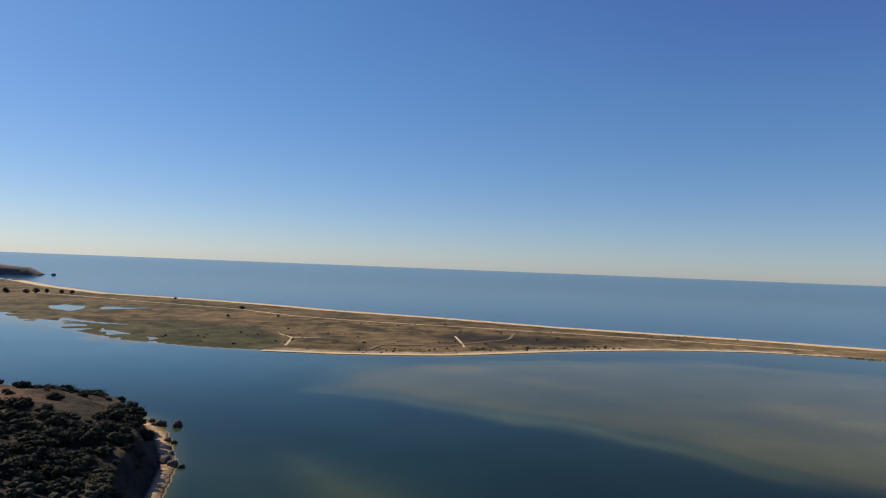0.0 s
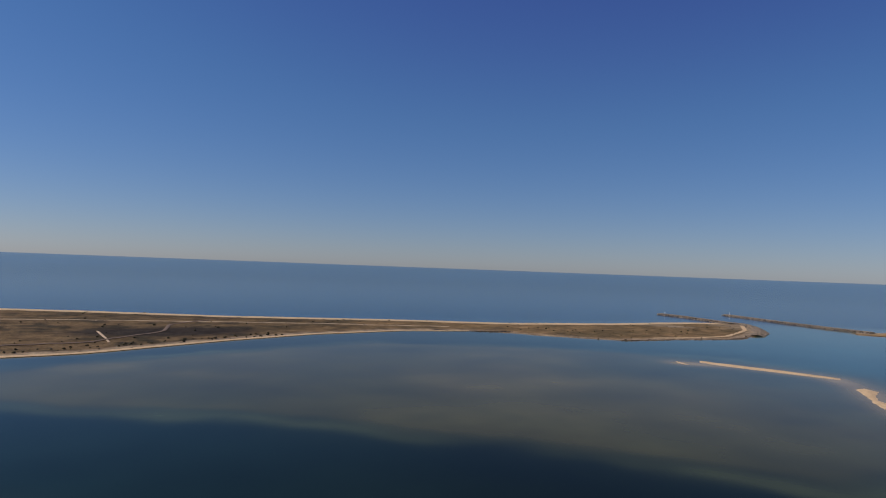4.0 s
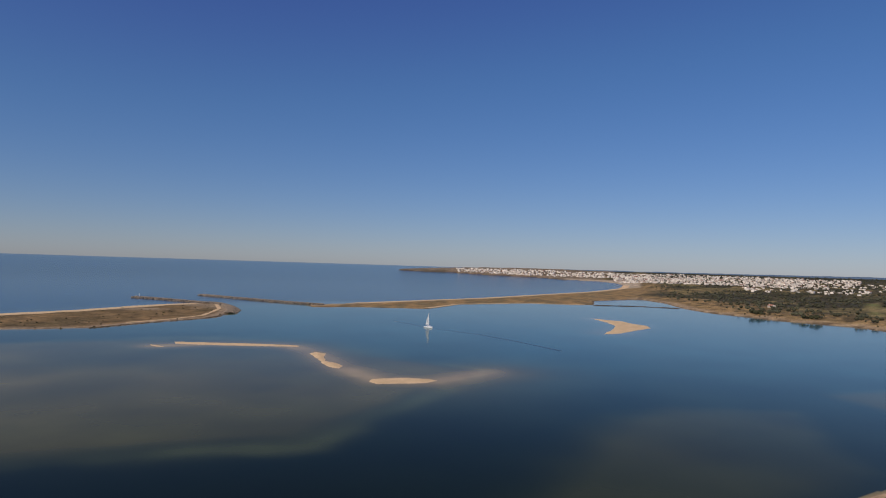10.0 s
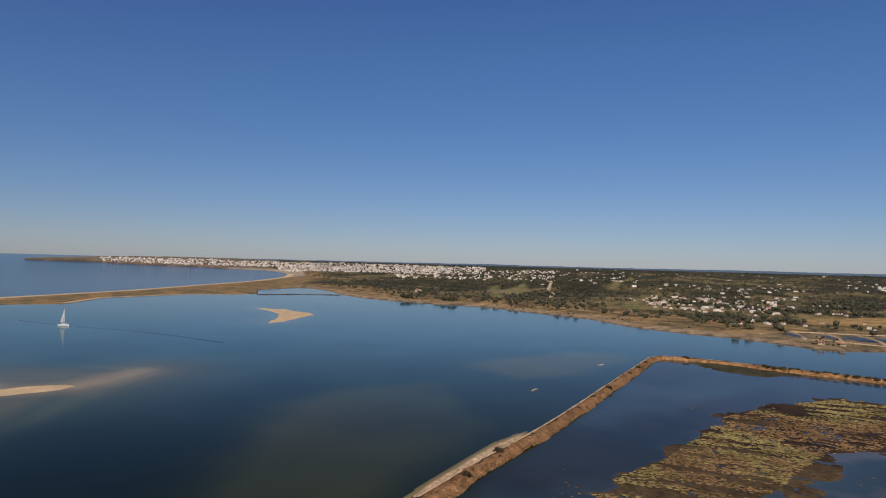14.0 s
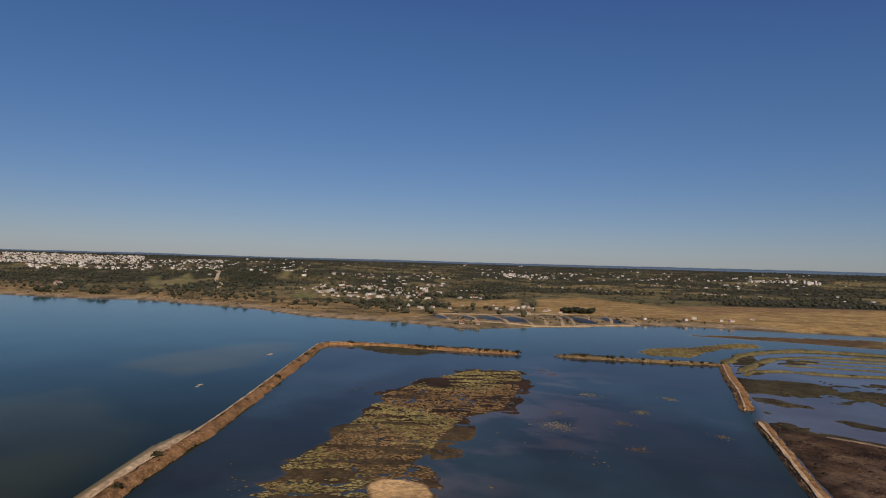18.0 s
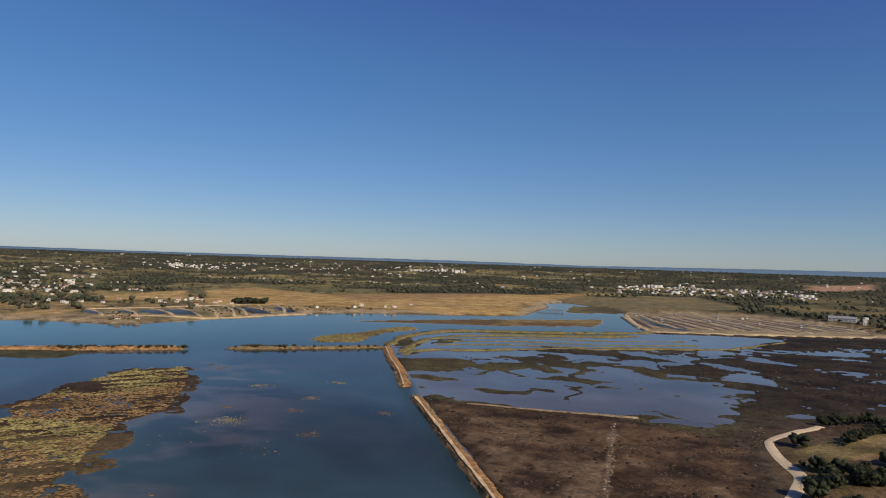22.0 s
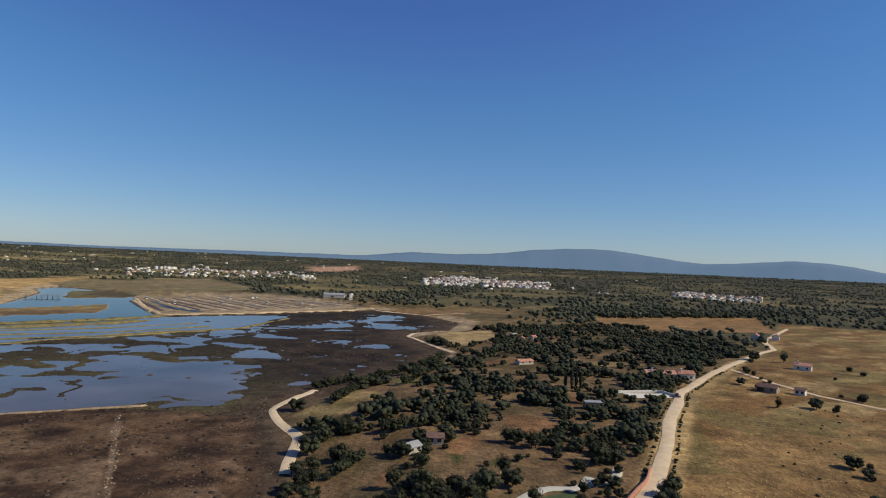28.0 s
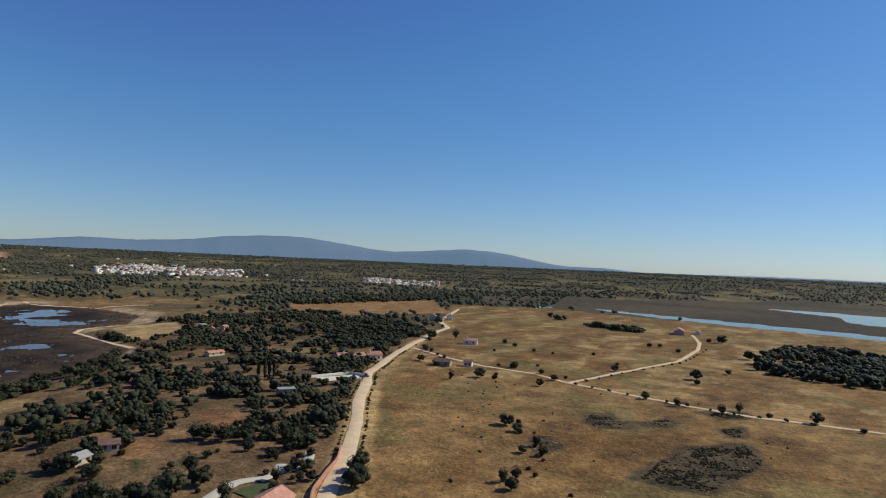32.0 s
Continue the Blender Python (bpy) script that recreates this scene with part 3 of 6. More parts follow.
    paint(dry_brown * t, (0.05, 0.028, 0.016), (0.17, 0.098, 0.05), n2 * 0.5 + n1 * 0.3 + 0.2 * grain(x, y, 5, 2, 88))
    bare = dry_brown * t * np.maximum(step(inside(x, y, [(50, -150), (36, -172), (29, -184), (24, -196), (19, -193), (16, -160), (20, -140)]) + 14 * (n2 - 0.5), 5), 0.7 * step(n2 - 0.6, 0.08))
    paint(bare, (0.22, 0.14, 0.08), (0.15, 0.095, 0.052), n1)
    rim = np.minimum(along(x, y, [(26, -258), (24, -230), (22, -207), (19, -170), (15, -140)]), along(x, y, [(-9, -238), (-18, -245), (-25, -253), (-24, -272), (-36, -303), (-51, -321)]) + 1.0)
    paint(t * step(1.4 + 3.0 * (n2 - 0.5) - rim, 1.4), (0.23, 0.155, 0.095))
    paint(t * shore * (1 - dry_brown), (0.10, 0.065, 0.04))
    spur = step(inside(x, y, [(-14, -120), (-14, -215), (-24, -250), (-40, -280), (-70, -280), (-70, -120)]) + 6, 8)
    z = np.where(spur > 0, np.maximum(z, 0.9 * spur - 0.1), z)
    # salt marsh islands
    for ring, tone, cut in ((MARSH, (0.15, 0.1, 0.045), 1), (MARSH_TWO, (0.17, 0.16, 0.065), 0.4), (ISLE, (0.34, 0.26, 0.095), 0), (STRIP, (0.36, 0.25, 0.1), 0), (MEADOW, (0.24, 0.2, 0.085), 0)):
        d = inside(x, y, ring) + wob * 0.6 + cut * ((n2 - 0.5) * 24 + 2.5)
        m = step(d + 1, 4)
        creek = np.abs(grain(x * 0.9 - y * 0.7, x * 0.2 + y * 0.26, 6.0, 3, 91) - 0.5)
        top = 0.36 - cut * 0.8 * step(0.04 - creek, 0.03) - cut * 0.3 * step(0.36 - n2, 0.08)
        z = z * (1 - m) + m * np.maximum(top, -0.4)
        paint(m, tone, (tone[0] * 0.55, tone[1] * 0.5, tone[2] * 0.6), n1)
    bare = step(9.5 + 4 * (n2 - 0.5) - np.hypot((x - 135.5) / 1.15, y + 104), 1.6)
    z = np.where(bare > 0.02, np.maximum(z, bare * 0.8 - 0.2), z)
    paint(bare, (1.0, 0.62, 0.26), (0.85, 0.5, 0.2), n2)
    strand = inside(x, y, DYKE_BEACH) - 3.4 + 2.5 * (n2 - 0.5)
    z = np.where(strand > -1.5, np.maximum(z, 0.5 * step(strand + 1.5, 5) - 0.1), z)
    paint(step(strand + 1, 2), (0.9, 0.66, 0.38), (0.75, 0.52, 0.28), n2)
    # salt pans
    s = step(inside(x, y, PANS) - 3, 4)
    z = z * (1 - s) + s * 0.7
    paint(s, (0.48, 0.35, 0.2), (0.34, 0.25, 0.14), streak * 0.5 + n1 * 0.5)
    # basins of the old fish farm behind the far shore
    rim = step(inside(x, y, [(540, -395), (440, -420), (398, -600), (450, -640), (540, -500)]), 8)
    paint(rim, (0.42, 0.3, 0.15), (0.25, 0.19, 0.09), n2)
    return z + lift(r), col * 0.71


def height(x, y):
    return place(np.array([x], float), np.array([y], float))[0][0]


# ---- mesh helpers ----
def mesh_from(name, verts, faces, mat, smooth=False):
    """A mesh from arrays of corners and of equal faces."""
    verts, faces = np.asarray(verts, np.float32), np.asarray(faces, np.int32)
    me = bpy.data.meshes.new(name)
    k = faces.shape[1]
    me.vertices.add(len(verts))
    me.vertices.foreach_set("co", verts.ravel())
    me.loops.add(faces.size)
    me.loops.foreach_set("vertex_index", faces.ravel())
    me.polygons.add(len(faces))
    me.polygons.foreach_set("loop_start", np.arange(0, faces.size, k, dtype=np.int32))
    if smooth:
        me.polygons.foreach_set("use_smooth", np.ones(len(faces), bool))
    me.update(calc_edges=True)
    me.materials.append(mat)
    return me


def part(name, bm, mat, parent, label=""):
    me = bpy.data.meshes.new(name)
    bm.to_mesh(me)
    bm.free()
    me.materials.append(mat)
    ob = new(name, me)
    ob.parent = parent
    return tagged(ob, label)


def colours(me, name, values, alpha=1.0):
    at = me.color_attributes.new(name, "FLOAT_COLOR", "POINT")
    rgba = np.ones((len(values), 4), np.float32)
    rgba[:, :3] = values
    rgba[:, 3] = alpha
    at.data.foreach_set("color", rgba.ravel())


# ---- ground and water sheets ----
def rings():
    """Distances of the rings of the sheet: close together far off."""
    r = np.linspace(60, 4900, 40000)
    fall = (60 - lift(r)) / r * 1145
    far = np.interp(-np.concatenate([np.arange(478, 300, -2.4), np.arange(300, 60, -1.5), np.arange(60, 0.3, -1.0)]), -fall, r)
    return np.concatenate([[0.01, 4, 30, 60, 90, 115], far, [4900]])


def sheet():
    az = np.radians(np.concatenate([np.arange(41, -118, -0.19), np.arange(-118, -236, -0.13), np.arange(-236, -263, -0.18), np.arange(-263, -318.5, -1.5)]))
    rr = rings()
    a, r = np.meshgrid(az, rr)
    x, y = -np.sin(a) * r, np.cos(a) * r
    z, col = place(x, y)
    nr, na = a.shape
    i = np.arange(nr * na).reshape(nr, na)
    j = np.roll(i, -1, axis=1)
    quads = np.stack([i[:-1], i[1:], j[1:], j[:-1]], -1).reshape(-1, 4)
    me = mesh_from("ground", np.stack([x, y, z], -1).reshape(-1, 3), quads, GROUND, True)
    colours(me, "tint", col.reshape(-1, 3))
    tagged(new("ground", me), "dry grassland, sand, mud and marsh round a lagoon", "ground", kind="structure")
    level = lift(np.hypot(x, y))
    depth = np.clip(level - z, 0, 6)
    wet = (level - z > -0.35).reshape(-1)
    keep = wet[quads].any(axis=1)
    inner = np.maximum(step(inside(x, y, INNER), 10), step(inside(x, y, TIDAL) + 4, 8))[..., None]
    haze = grain(x, y, 120, 4, 57)
    depth = np.clip(depth + (haze - 0.5) * 0.7 * step(depth, 0.5), 0, 6)
    green, brown, edge = (np.exp(-depth * q)[..., None] for q in (0.75, 1.9, 9.0))
    open_bed_sky = np.array((0.004, 0.011, 0.003)) + np.array((0.1, 0.11, 0.024)) * green + np.array((0.175, 0.1, 0.035)) * brown + np.array((0.2, 0.125, 0.06)) * edge
    weed = np.clip((0.5 * grain(x * 0.6 + y * 0.35, y - x * 0.5, 60, 3, 29) + 0.5 * grain(x * 0.7 + y * 0.2, y - x * 0.3, 12, 4, 30) - 0.46) / 0.12, 0, 1) * (0.12 + 0.88 * step(inside(x, y, [(264, -310), (205, -295), (160, -231), (138, -182), (125, -110), (153, -130), (185, -176), (210, -230), (255, -285)]) + 22, 40))
    weed = weed[..., None]
    still_bed = np.array((0.03, 0.038, 0.04)) + np.array((0.03, 0.024, 0.022)) * np.exp(-depth * 2.0)[..., None] + np.array((0.07, 0.044, 0.04)) * weed
    rim = inside(x, y, SHOAL) + 1.6 * (grain(x, y, 26, 3, 5) - 0.5) * np.clip(np.hypot(x, y) / 40, 4, 16) + 30 * (grain(x, y, 240, 4, 37) - 0.5)
    lip = np.exp(-((rim - 2) / 7) ** 2) * np.clip(2.2 * grain(x, y, 60, 3, 58) - 0.5, 0, 1)
    # blue by region: the water's own teal plus sky reflection put into the colour
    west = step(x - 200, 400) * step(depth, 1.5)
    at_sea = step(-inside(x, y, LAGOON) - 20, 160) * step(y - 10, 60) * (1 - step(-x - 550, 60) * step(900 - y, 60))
    open_bed_sky = open_bed_sky + west[..., None] * np.array((0.018, 0.12, 0.155)) * (1 - at_sea[..., None]) + (step(160 - x, 200) * step(depth, 1.5))[..., None] * np.array((0.006, 0.024, 0.03)) + (step(20 - x, 220) * step(y - 240, 160) * step(depth, 1.2))[..., None] * np.array((0.012, 0.07, 0.11))
    open_bed_sky = open_bed_sky * (1 - at_sea[..., None]) + at_sea[..., None] * np.array((0.02, 0.1, 0.2)) * (0.75 + 0.5 * grain(x * 0.3, y, 300, 4, 64)[..., None])
    crest = np.minimum(along(x, y, [(370, 314), (395, 290), (414, 250), (412, 235), (388, 203), (345, 165), (318, 128), (325, 100), (360, 82)]), along(x, y, [(840, 50), (770, 5), (650, 24)]) * 0.6)
    open_bed_sky = open_bed_sky + (np.exp(-(crest / 13) ** 2) * (1 - at_sea))[..., None] * np.array((0.17, 0.105, 0.055))
    open_bed_sky = open_bed_sky * 0.7 + lip[..., None] * np.array((0.045, 0.05, 0.017))
    silt = grain(x + 0.4 * y, y * 0.8, 55, 4, 47)[..., None]
    still_bed = still_bed * 0.9 + np.clip((silt - 0.42) / 0.2, 0, 1) * np.array((0.012, 0.028, 0.034))
    flats = step(inside(x, y, TIDAL) + 4, 8)[..., None]
    still_bed = still_bed + flats * np.array((0.055, 0.042, 0.046)) * (0.4 + 1.2 * grain(x * 0.5, y, 45, 3, 31)[..., None])
    bed = open_bed_sky * (1 - inner) + still_bed * inner
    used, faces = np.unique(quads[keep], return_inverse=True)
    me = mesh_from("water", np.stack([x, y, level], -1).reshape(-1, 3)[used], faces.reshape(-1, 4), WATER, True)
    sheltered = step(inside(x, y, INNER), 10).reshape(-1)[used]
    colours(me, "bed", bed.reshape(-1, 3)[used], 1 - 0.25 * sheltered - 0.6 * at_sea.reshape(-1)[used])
    tagged(new("water", me), "calm blue lagoon and sea with brown shallows", "water", kind="structure")


sheet()


# ---- hills on the horizon ----
def backdrop():
    m = bpy.data.materials.new("hazed_hills")
    m.use_nodes = True
    n, ln = m.node_tree.nodes, m.node_tree.links
    b = n["Principled BSDF"]
    # blue air haze is put into the base colour and a faint glow
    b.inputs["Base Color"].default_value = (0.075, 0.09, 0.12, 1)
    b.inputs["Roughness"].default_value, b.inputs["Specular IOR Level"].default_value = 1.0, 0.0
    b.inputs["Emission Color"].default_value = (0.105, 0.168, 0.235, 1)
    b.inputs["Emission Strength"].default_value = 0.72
    shape = [(290, -0.4), (284, -0.05), (276, 0.09), (265, 0.11), (254, 0.17), (245, 0.13), (236, 0.18), (226, 0.18), (211, 0.24), (200, 0.26), (188, 0.19), (176, 0.33), (167, 0.42), (162.5, 0.92), (159.5, 0.85), (155, 1.1), (151.6, 1.6), (148, 1.82), (145, 1.78), (141.5, 1.3), (138.2, 0.9), (134.7, 1.1), (131.3, 1.42), (128, 1.22), (124.5, 0.55), (122.5, 0.25), (119.7, 0.3), (116.4, 0.05), (105, 0.15), (90, 0.12)]
    az, up = np.array(shape[::-1]).T
    a = np.arange(90, 290, 0.15)
    e = np.interp(a, az, up)
    e = np.convolve(np.pad(e, 6, mode="edge"), np.ones(13) / 13, "valid")
    e = e + (grain(a * 30, a * 0, 25, 4, 5) - 0.5) * 0.07
    rows = []
    for k, (r, f) in enumerate([(4420, 0.0), (4560, 0.35), (4700, 0.75), (4840, 1.0), (4895, 0.7)]):
        x, y = -np.sin(np.radians(a)) * r, np.cos(np.radians(a)) * r
        rough = (grain(x, y, 160, 3, 9) - 0.5) * 15 * np.clip(e, 0, 2) * (0 < k < 3)
        rows.append(np.stack([x, y, np.maximum(60 + r * np.tan(np.radians(e)) - (1 - f) * (45 + 60 * np.clip(e, 0, 2)) + rough, 5) if k < 4 else x * 0], -1))
    v = np.array(rows)
    i = np.arange(v.shape[0] * v.shape[1]).reshape(v.shape[:2])
    q = np.stack([i[:-1, :-1], i[:-1, 1:], i[1:, 1:], i[1:, :-1]], -1).reshape(-1, 4)
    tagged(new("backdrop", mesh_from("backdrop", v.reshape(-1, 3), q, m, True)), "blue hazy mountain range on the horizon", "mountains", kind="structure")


backdrop()


# ---- sandbanks, dykes, roads ----
def resample(line, gap, closed=False):
    p = np.array(list(line) + ([line[0]] if closed else []), float)
    s = np.concatenate([[0], np.cumsum(np.hypot(*np.diff(p, axis=0).T))])
    n = max(int(s[-1] / gap), 2)
    t = np.linspace(0, s[-1], n + 1)
    q = np.stack([np.interp(t, s, p[:, 0]), np.interp(t, s, p[:, 1])], -1)
    for _ in range(2):
        mid = q.copy()
        mid[1:-1] = (q[:-2] + 2 * q[1:-1] + q[2:]) / 4
        q = mid
    return q[:-1] if closed else q


def sides(q):
    d = np.gradient(q, axis=0)
    d /= np.hypot(d[:, 0], d[:, 1])[:, None]
    return np.stack([-d[:, 1], d[:, 0]], -1)


def strip(name, rows, mat, parent=None):
    """A skin over rows of points, all of one length."""
    v = np.stack(rows, 1)
    i = np.arange(v.shape[0] * v.shape[1]).reshape(v.shape[:2])
    q = np.stack([i[:-1, :-1], i[1:, :-1], i[1:, 1:], i[:-1, 1:]], -1).reshape(-1, 4)
    ob = new(name, mesh_from(name, v.reshape(-1, 3), q, mat, True))
    ob.parent = parent
    return ob


TRODDEN = material("trodden_earth", (0.6, 0.42, 0.23), 0.95, 0.2, 0.3, 8.0, 0.05, 2.0, spec=0.1)


def dyke(line, half, top, label, mat=None, path=0.6, gap=2.5, seed=3, name="dyke", lean=-0.3):
    """An earth bank with a trodden path along its crest."""
    q = resample(line, gap)
    s = sides(q)
    base = np.maximum(place(q[:, 0], q[:, 1])[0] - 0.4, 0) if mat is CRUMB or name == "basin_bank" else lift(np.hypot(q[:, 0], q[:, 1]))
    thing = tagged(new(name), label, "dyke", kind="structure")
    rows = []
    i = np.arange(len(q))
    end = np.clip(np.minimum(i, len(q) - 1 - i) * gap / (2.2 * half), 0, 1) ** 0.5
    worn = 1 if path else np.clip((grain(q[:, 0], q[:, 1], 13, 3, 40) - 0.22) / 0.25, 0.1 if mat is CRUMB else 0.65, 1.1)
    swell = (0.8 + 0.5 * grain(q[:, 0], q[:, 1], 24, 2, 45)) * worn
    for k, (u, h) in enumerate([(-1.5, -0.7), (-1.05, 0.0), (-0.8, 0.4), (-0.5, 0.85), (-0.2, 0.97), (0.2, 1.0), (0.5, 0.85), (0.8, 0.45), (1.05, 0.0), (1.5, -0.7)]):
        j = grain(q[:, 0], q[:, 1], 6, 3, seed + k) - 0.5
        rows.append(np.concatenate([q + s * (half * swell * (u + 1.0 * j))[:, None], (base - 0.8 * (1 - end) + end * top * worn * (h + 0.7 * j * (h > 0)))[:, None]], 1))
    strip("bank", rows, mat or EARTH, thing)
    if path:
        rows = [np.concatenate([q + s * (u * path * 0.75 * (0.3 + 1.2 * grain(q[:, 0], q[:, 1], 7, 3, 66)) + lean * half)[:, None], (base + end * (top + 0.16 - 0.1 * abs(u)) - 0.8 * (1 - end))[:, None]], 1) for u in np.array([-1.0, 0.0, 1.0])]
        tagged(strip("path", rows, TRODDEN, thing), "pale trodden path")
    return thing


def road(line, half, label, name="road", mat=None, over=0.14, gap=3.0):
    q = resample(line, gap)
    s = sides(q)
    wob = 1 + 0.5 * (grain(q[:, 0], q[:, 1], 16, 3, 31) - 0.5)
    rows = []
    for u in (-1.0, -0.5, 0.0, 0.5, 1.0):
        p = q + s * (u * half * wob)[:, None]
        rows.append(np.concatenate([p, (np.maximum(place(p[:, 0], p[:, 1])[0], 0.1) + over - 0.18 * (abs(u) == 1))[:, None]], 1))
    return tagged(strip(name, rows, mat or DUST), label, "road", kind="structure")


def sandbank(ring, top, label, fine=1.1):
    """A low mound over an outline, with soft ragged edges under water."""
    p = np.array(ring, float)
    (x0, y0), (x1, y1) = p.min(0) - 8, p.max(0) + 8
    x, y = np.meshgrid(np.arange(x0, x1, fine), np.arange(y0, y1, fine))
    d = inside(x, y, ring) - 0.7 + 2.4 * (grain(x, y, 9, 3, 7) - 0.5)
    z = np.where(d > 0, 0.55 * top * (0.25 + 0.75 * step(d, 5)) * step(d + 1.2, 2.4) + 0.1 * (grain(x, y, 4, 2, 9) - 0.5), 0.06 * d - 0.02)
    i = np.arange(x.size).reshape(x.shape)
    q = np.stack([i[:-1, :-1], i[:-1, 1:], i[1:, 1:], i[1:, :-1]], -1).reshape(-1, 4)
    q = q[(d.ravel()[q] > -5).all(axis=1)]
    used, f = np.unique(q, return_inverse=True)
    v = np.stack([x, y, z], -1).reshape(-1, 3)[used]
    tagged(new("sandbank", mesh_from("sandbank", v, f.reshape(-1, 4), SAND, True)), label, "sandbank", group="sandbanks in the lagoon")


DYKE_LONG = [(118, 5), (163, -34), (171, -41), (184.5, -52), (197, -64), (213, -79), (236, -99), (265, -123), (304, -155), (350, -193), (384, -221), (396, -231), (401, -243), (391, -258), (354, -287), (321, -310), (298, -328)]
DYKE_SIDE = [(280, -343), (269, -351), (246, -368), (220, -388), (197, -408)]
DYKE_SPUR = [(197, -410), (168, -358), (147, -324), (126, -285)]
DYKE_LAND = [(114, -268), (92, -234), (66, -193), (46, -162), (36, -146)]
dyke(DYKE_LONG, 2.9, 2.0, "long ochre earth dyke with a path between two lagoons", lean=0.5)
dyke(DYKE_SIDE, 2.6, 1.4, "low earth dyke with dark bushes across the lagoon", material("grassy_earth", (0.22, 0.15, 0.072), 0.95, 0.2, 0.5, 8.0, 0.3, 0.8, spec=0.1))
dyke(DYKE_SPUR, 3.0, 1.6, "ochre earth dyke broken off beside a gap")
dyke(DYKE_LAND, 2.4, 1.4, "straight earth dyke beside the brown marsh", path=0.9)
MARSHY = material("bank_grass", (0.19, 0.15, 0.06), 0.95, 0.12, 0.3, 8.0, 0.3, 0.8, spec=0.1)
dyke([(198, -412), (204, -432), (212, -469), (212, -499), (202, -534), (179, -556), (142, -570), (73, -612), (30, -655)], 4.2, 1.3, "curved grassy bank round the shallow ponds", MARSHY, 0)
dyke([(178, -392), (182, -412), (188, -439), (191, -471), (181, -506), (152, -534), (69, -581), (40, -612)], 3.2, 1.2, "grassy bank between two ponds", MARSHY, 0)
dyke([(170, -380), (174, -398), (165, -417), (138, -431), (113, -455), (58, -493), (-30, -552), (-80, -640)], 2.0, 0.9, "thin grassy bank across the ponds", MARSHY, 0)
for k, row in enumerate(([(182, -483), (130, -526), (65, -548), (0, -590)], [(180, -465), (124, -502), (62, -519), (-10, -566)], [(176, -444), (127, -477), (77, -492), (10, -535)])):
    dyke(row, 0.9, 0.5, "thin earth bank in the shallow ponds", MARSHY, 0, 4.0, 9 + k)
dyke([(90, -264), (76, -266), (62, -266), (47, -269), (32, -271), (16, -274)], 0.8, 0.7, "low pale bank at the edge of the brown marsh", CRUMB, 0)


def clods(line, spread, count, size, mat, label, seed):
    """Lumps of earth strewn along a line."""
    g = np.random.default_rng(seed)
    q = resample(line, 1.0)
    i = g.integers(0, len(q), count)
    p = q[i] + g.normal(size=(count, 2)) * spread
    z = place(p[:, 0], p[:, 1])[0]
    v, f = lumps(np.concatenate([p, z[:, None]], 1), g.uniform(*size, count), False, 0.35, 0.6)
    tagged(new("clods", mesh_from("clods", v, f, mat)), label, "clods", kind="stuff")


PALE = material("dry_pan_bank", (0.46, 0.33, 0.18), 0.95, 0.08, 0.25, 8.0, 0.2, 0.8)
PAN_MUD = material("pan_mud", (0.085, 0.055, 0.034), 0.6, 0.06, 0.3, 8.0, spec=0.3)
POND = material("still_pond", (0.04, 0.04, 0.035), 0.3, 0.05, 0.3, 6.0, spec=0.03)
RIDGES = [((78, -839), (45, -684)), ((63, -884), (10, -704)), ((47, -883), (-24, -716)), ((17, -915), (-55, -726)), ((-10, -935), (-87, -744)), ((-38, -929), (-120, -754)), ((-70, -939), (-149, -778)), ((-101, -937), (-182, -812)), ((-131, -922), (-196, -837))]
for k, (p, q) in enumerate(RIDGES):
    (px, py), (qx, qy) = p, q
    dyke([p, ((px + qx) / 2, (py + qy) / 2), q], 3.0, 1.5, "pale earth bank between salt pans", PALE, 0, 7.0, 3 + k, "pan_bank")
    if k < 8:
        (ux, uy), (vx, vy) = RIDGES[k + 1]
        for f, g0, g1, mat, label in ((0.3, 0.05, 0.95, PAN_MUD, "dark brown mud floor of a salt pan"), (0.72, 0.25, 0.9, (PAN_MUD, POND)[k % 3 == 0], "shallow dark floor of a salt pan")):
            ax, ay, bx, by = px + (ux - px) * f, py + (uy - py) * f, qx + (vx - qx) * f, qy + (vy - qy) * f
            ends = [(ax + (bx - ax) * e, ay + (by - ay) * e) for e in (g0, (g0 + g1) / 2, g1)]
            road(ends, 2.6, label, "salt_pan", mat, 0.25, 6.0)
road([(38, -752), (20, -722), (2, -693)], 7.0, "shallow blue water in a salt pan", "salt_pan", POND, 0.25, 6.0)
dyke([(81, -900), (60, -760), (36, -655), (-64, -699), (-169, -751), (-193, -790)], 3.0, 1.3, "pale earth bank round the salt pans", PALE, 0, 8.0, 5, "pan_bank")
dyke([(81, -900), (20, -990), (-66, -1012), (-144, -970), (-178, -888), (-193, -790)], 3.0, 1.3, "pale earth bank round the salt pans", PALE, 0, 9.0, 5, "pan_bank")
BASINS = [((500, -463), (495, -475), 22), ((489, -478), (482, -492), 24), ((474, -496), (462, -516), 26), ((440, -560), (432, -582), 26), ((420, -598), (414, -614), 20), ((520, -440), (516, -452), 16)]
for p, q, wide in BASINS:
    road([p, ((p[0] + q[0]) / 2, (p[1] + q[1]) / 2), q], wide, "dark still water in an old fish basin", "basin", POND, 0.2, 5.0)
BANKS = [((530, -490), (466, -450)), ((520, -515), (446, -474)), ((504, -536), (427, -490)), ((511, -581), (421, -504)), ((490, -592), (414, -519)), ((481, -596), (413, -536)), ((475, -631), (428, -579)), ((449, -637), (400, -581)), ((442, -653), (382, -606)), ((540, -462), (486, -430))]
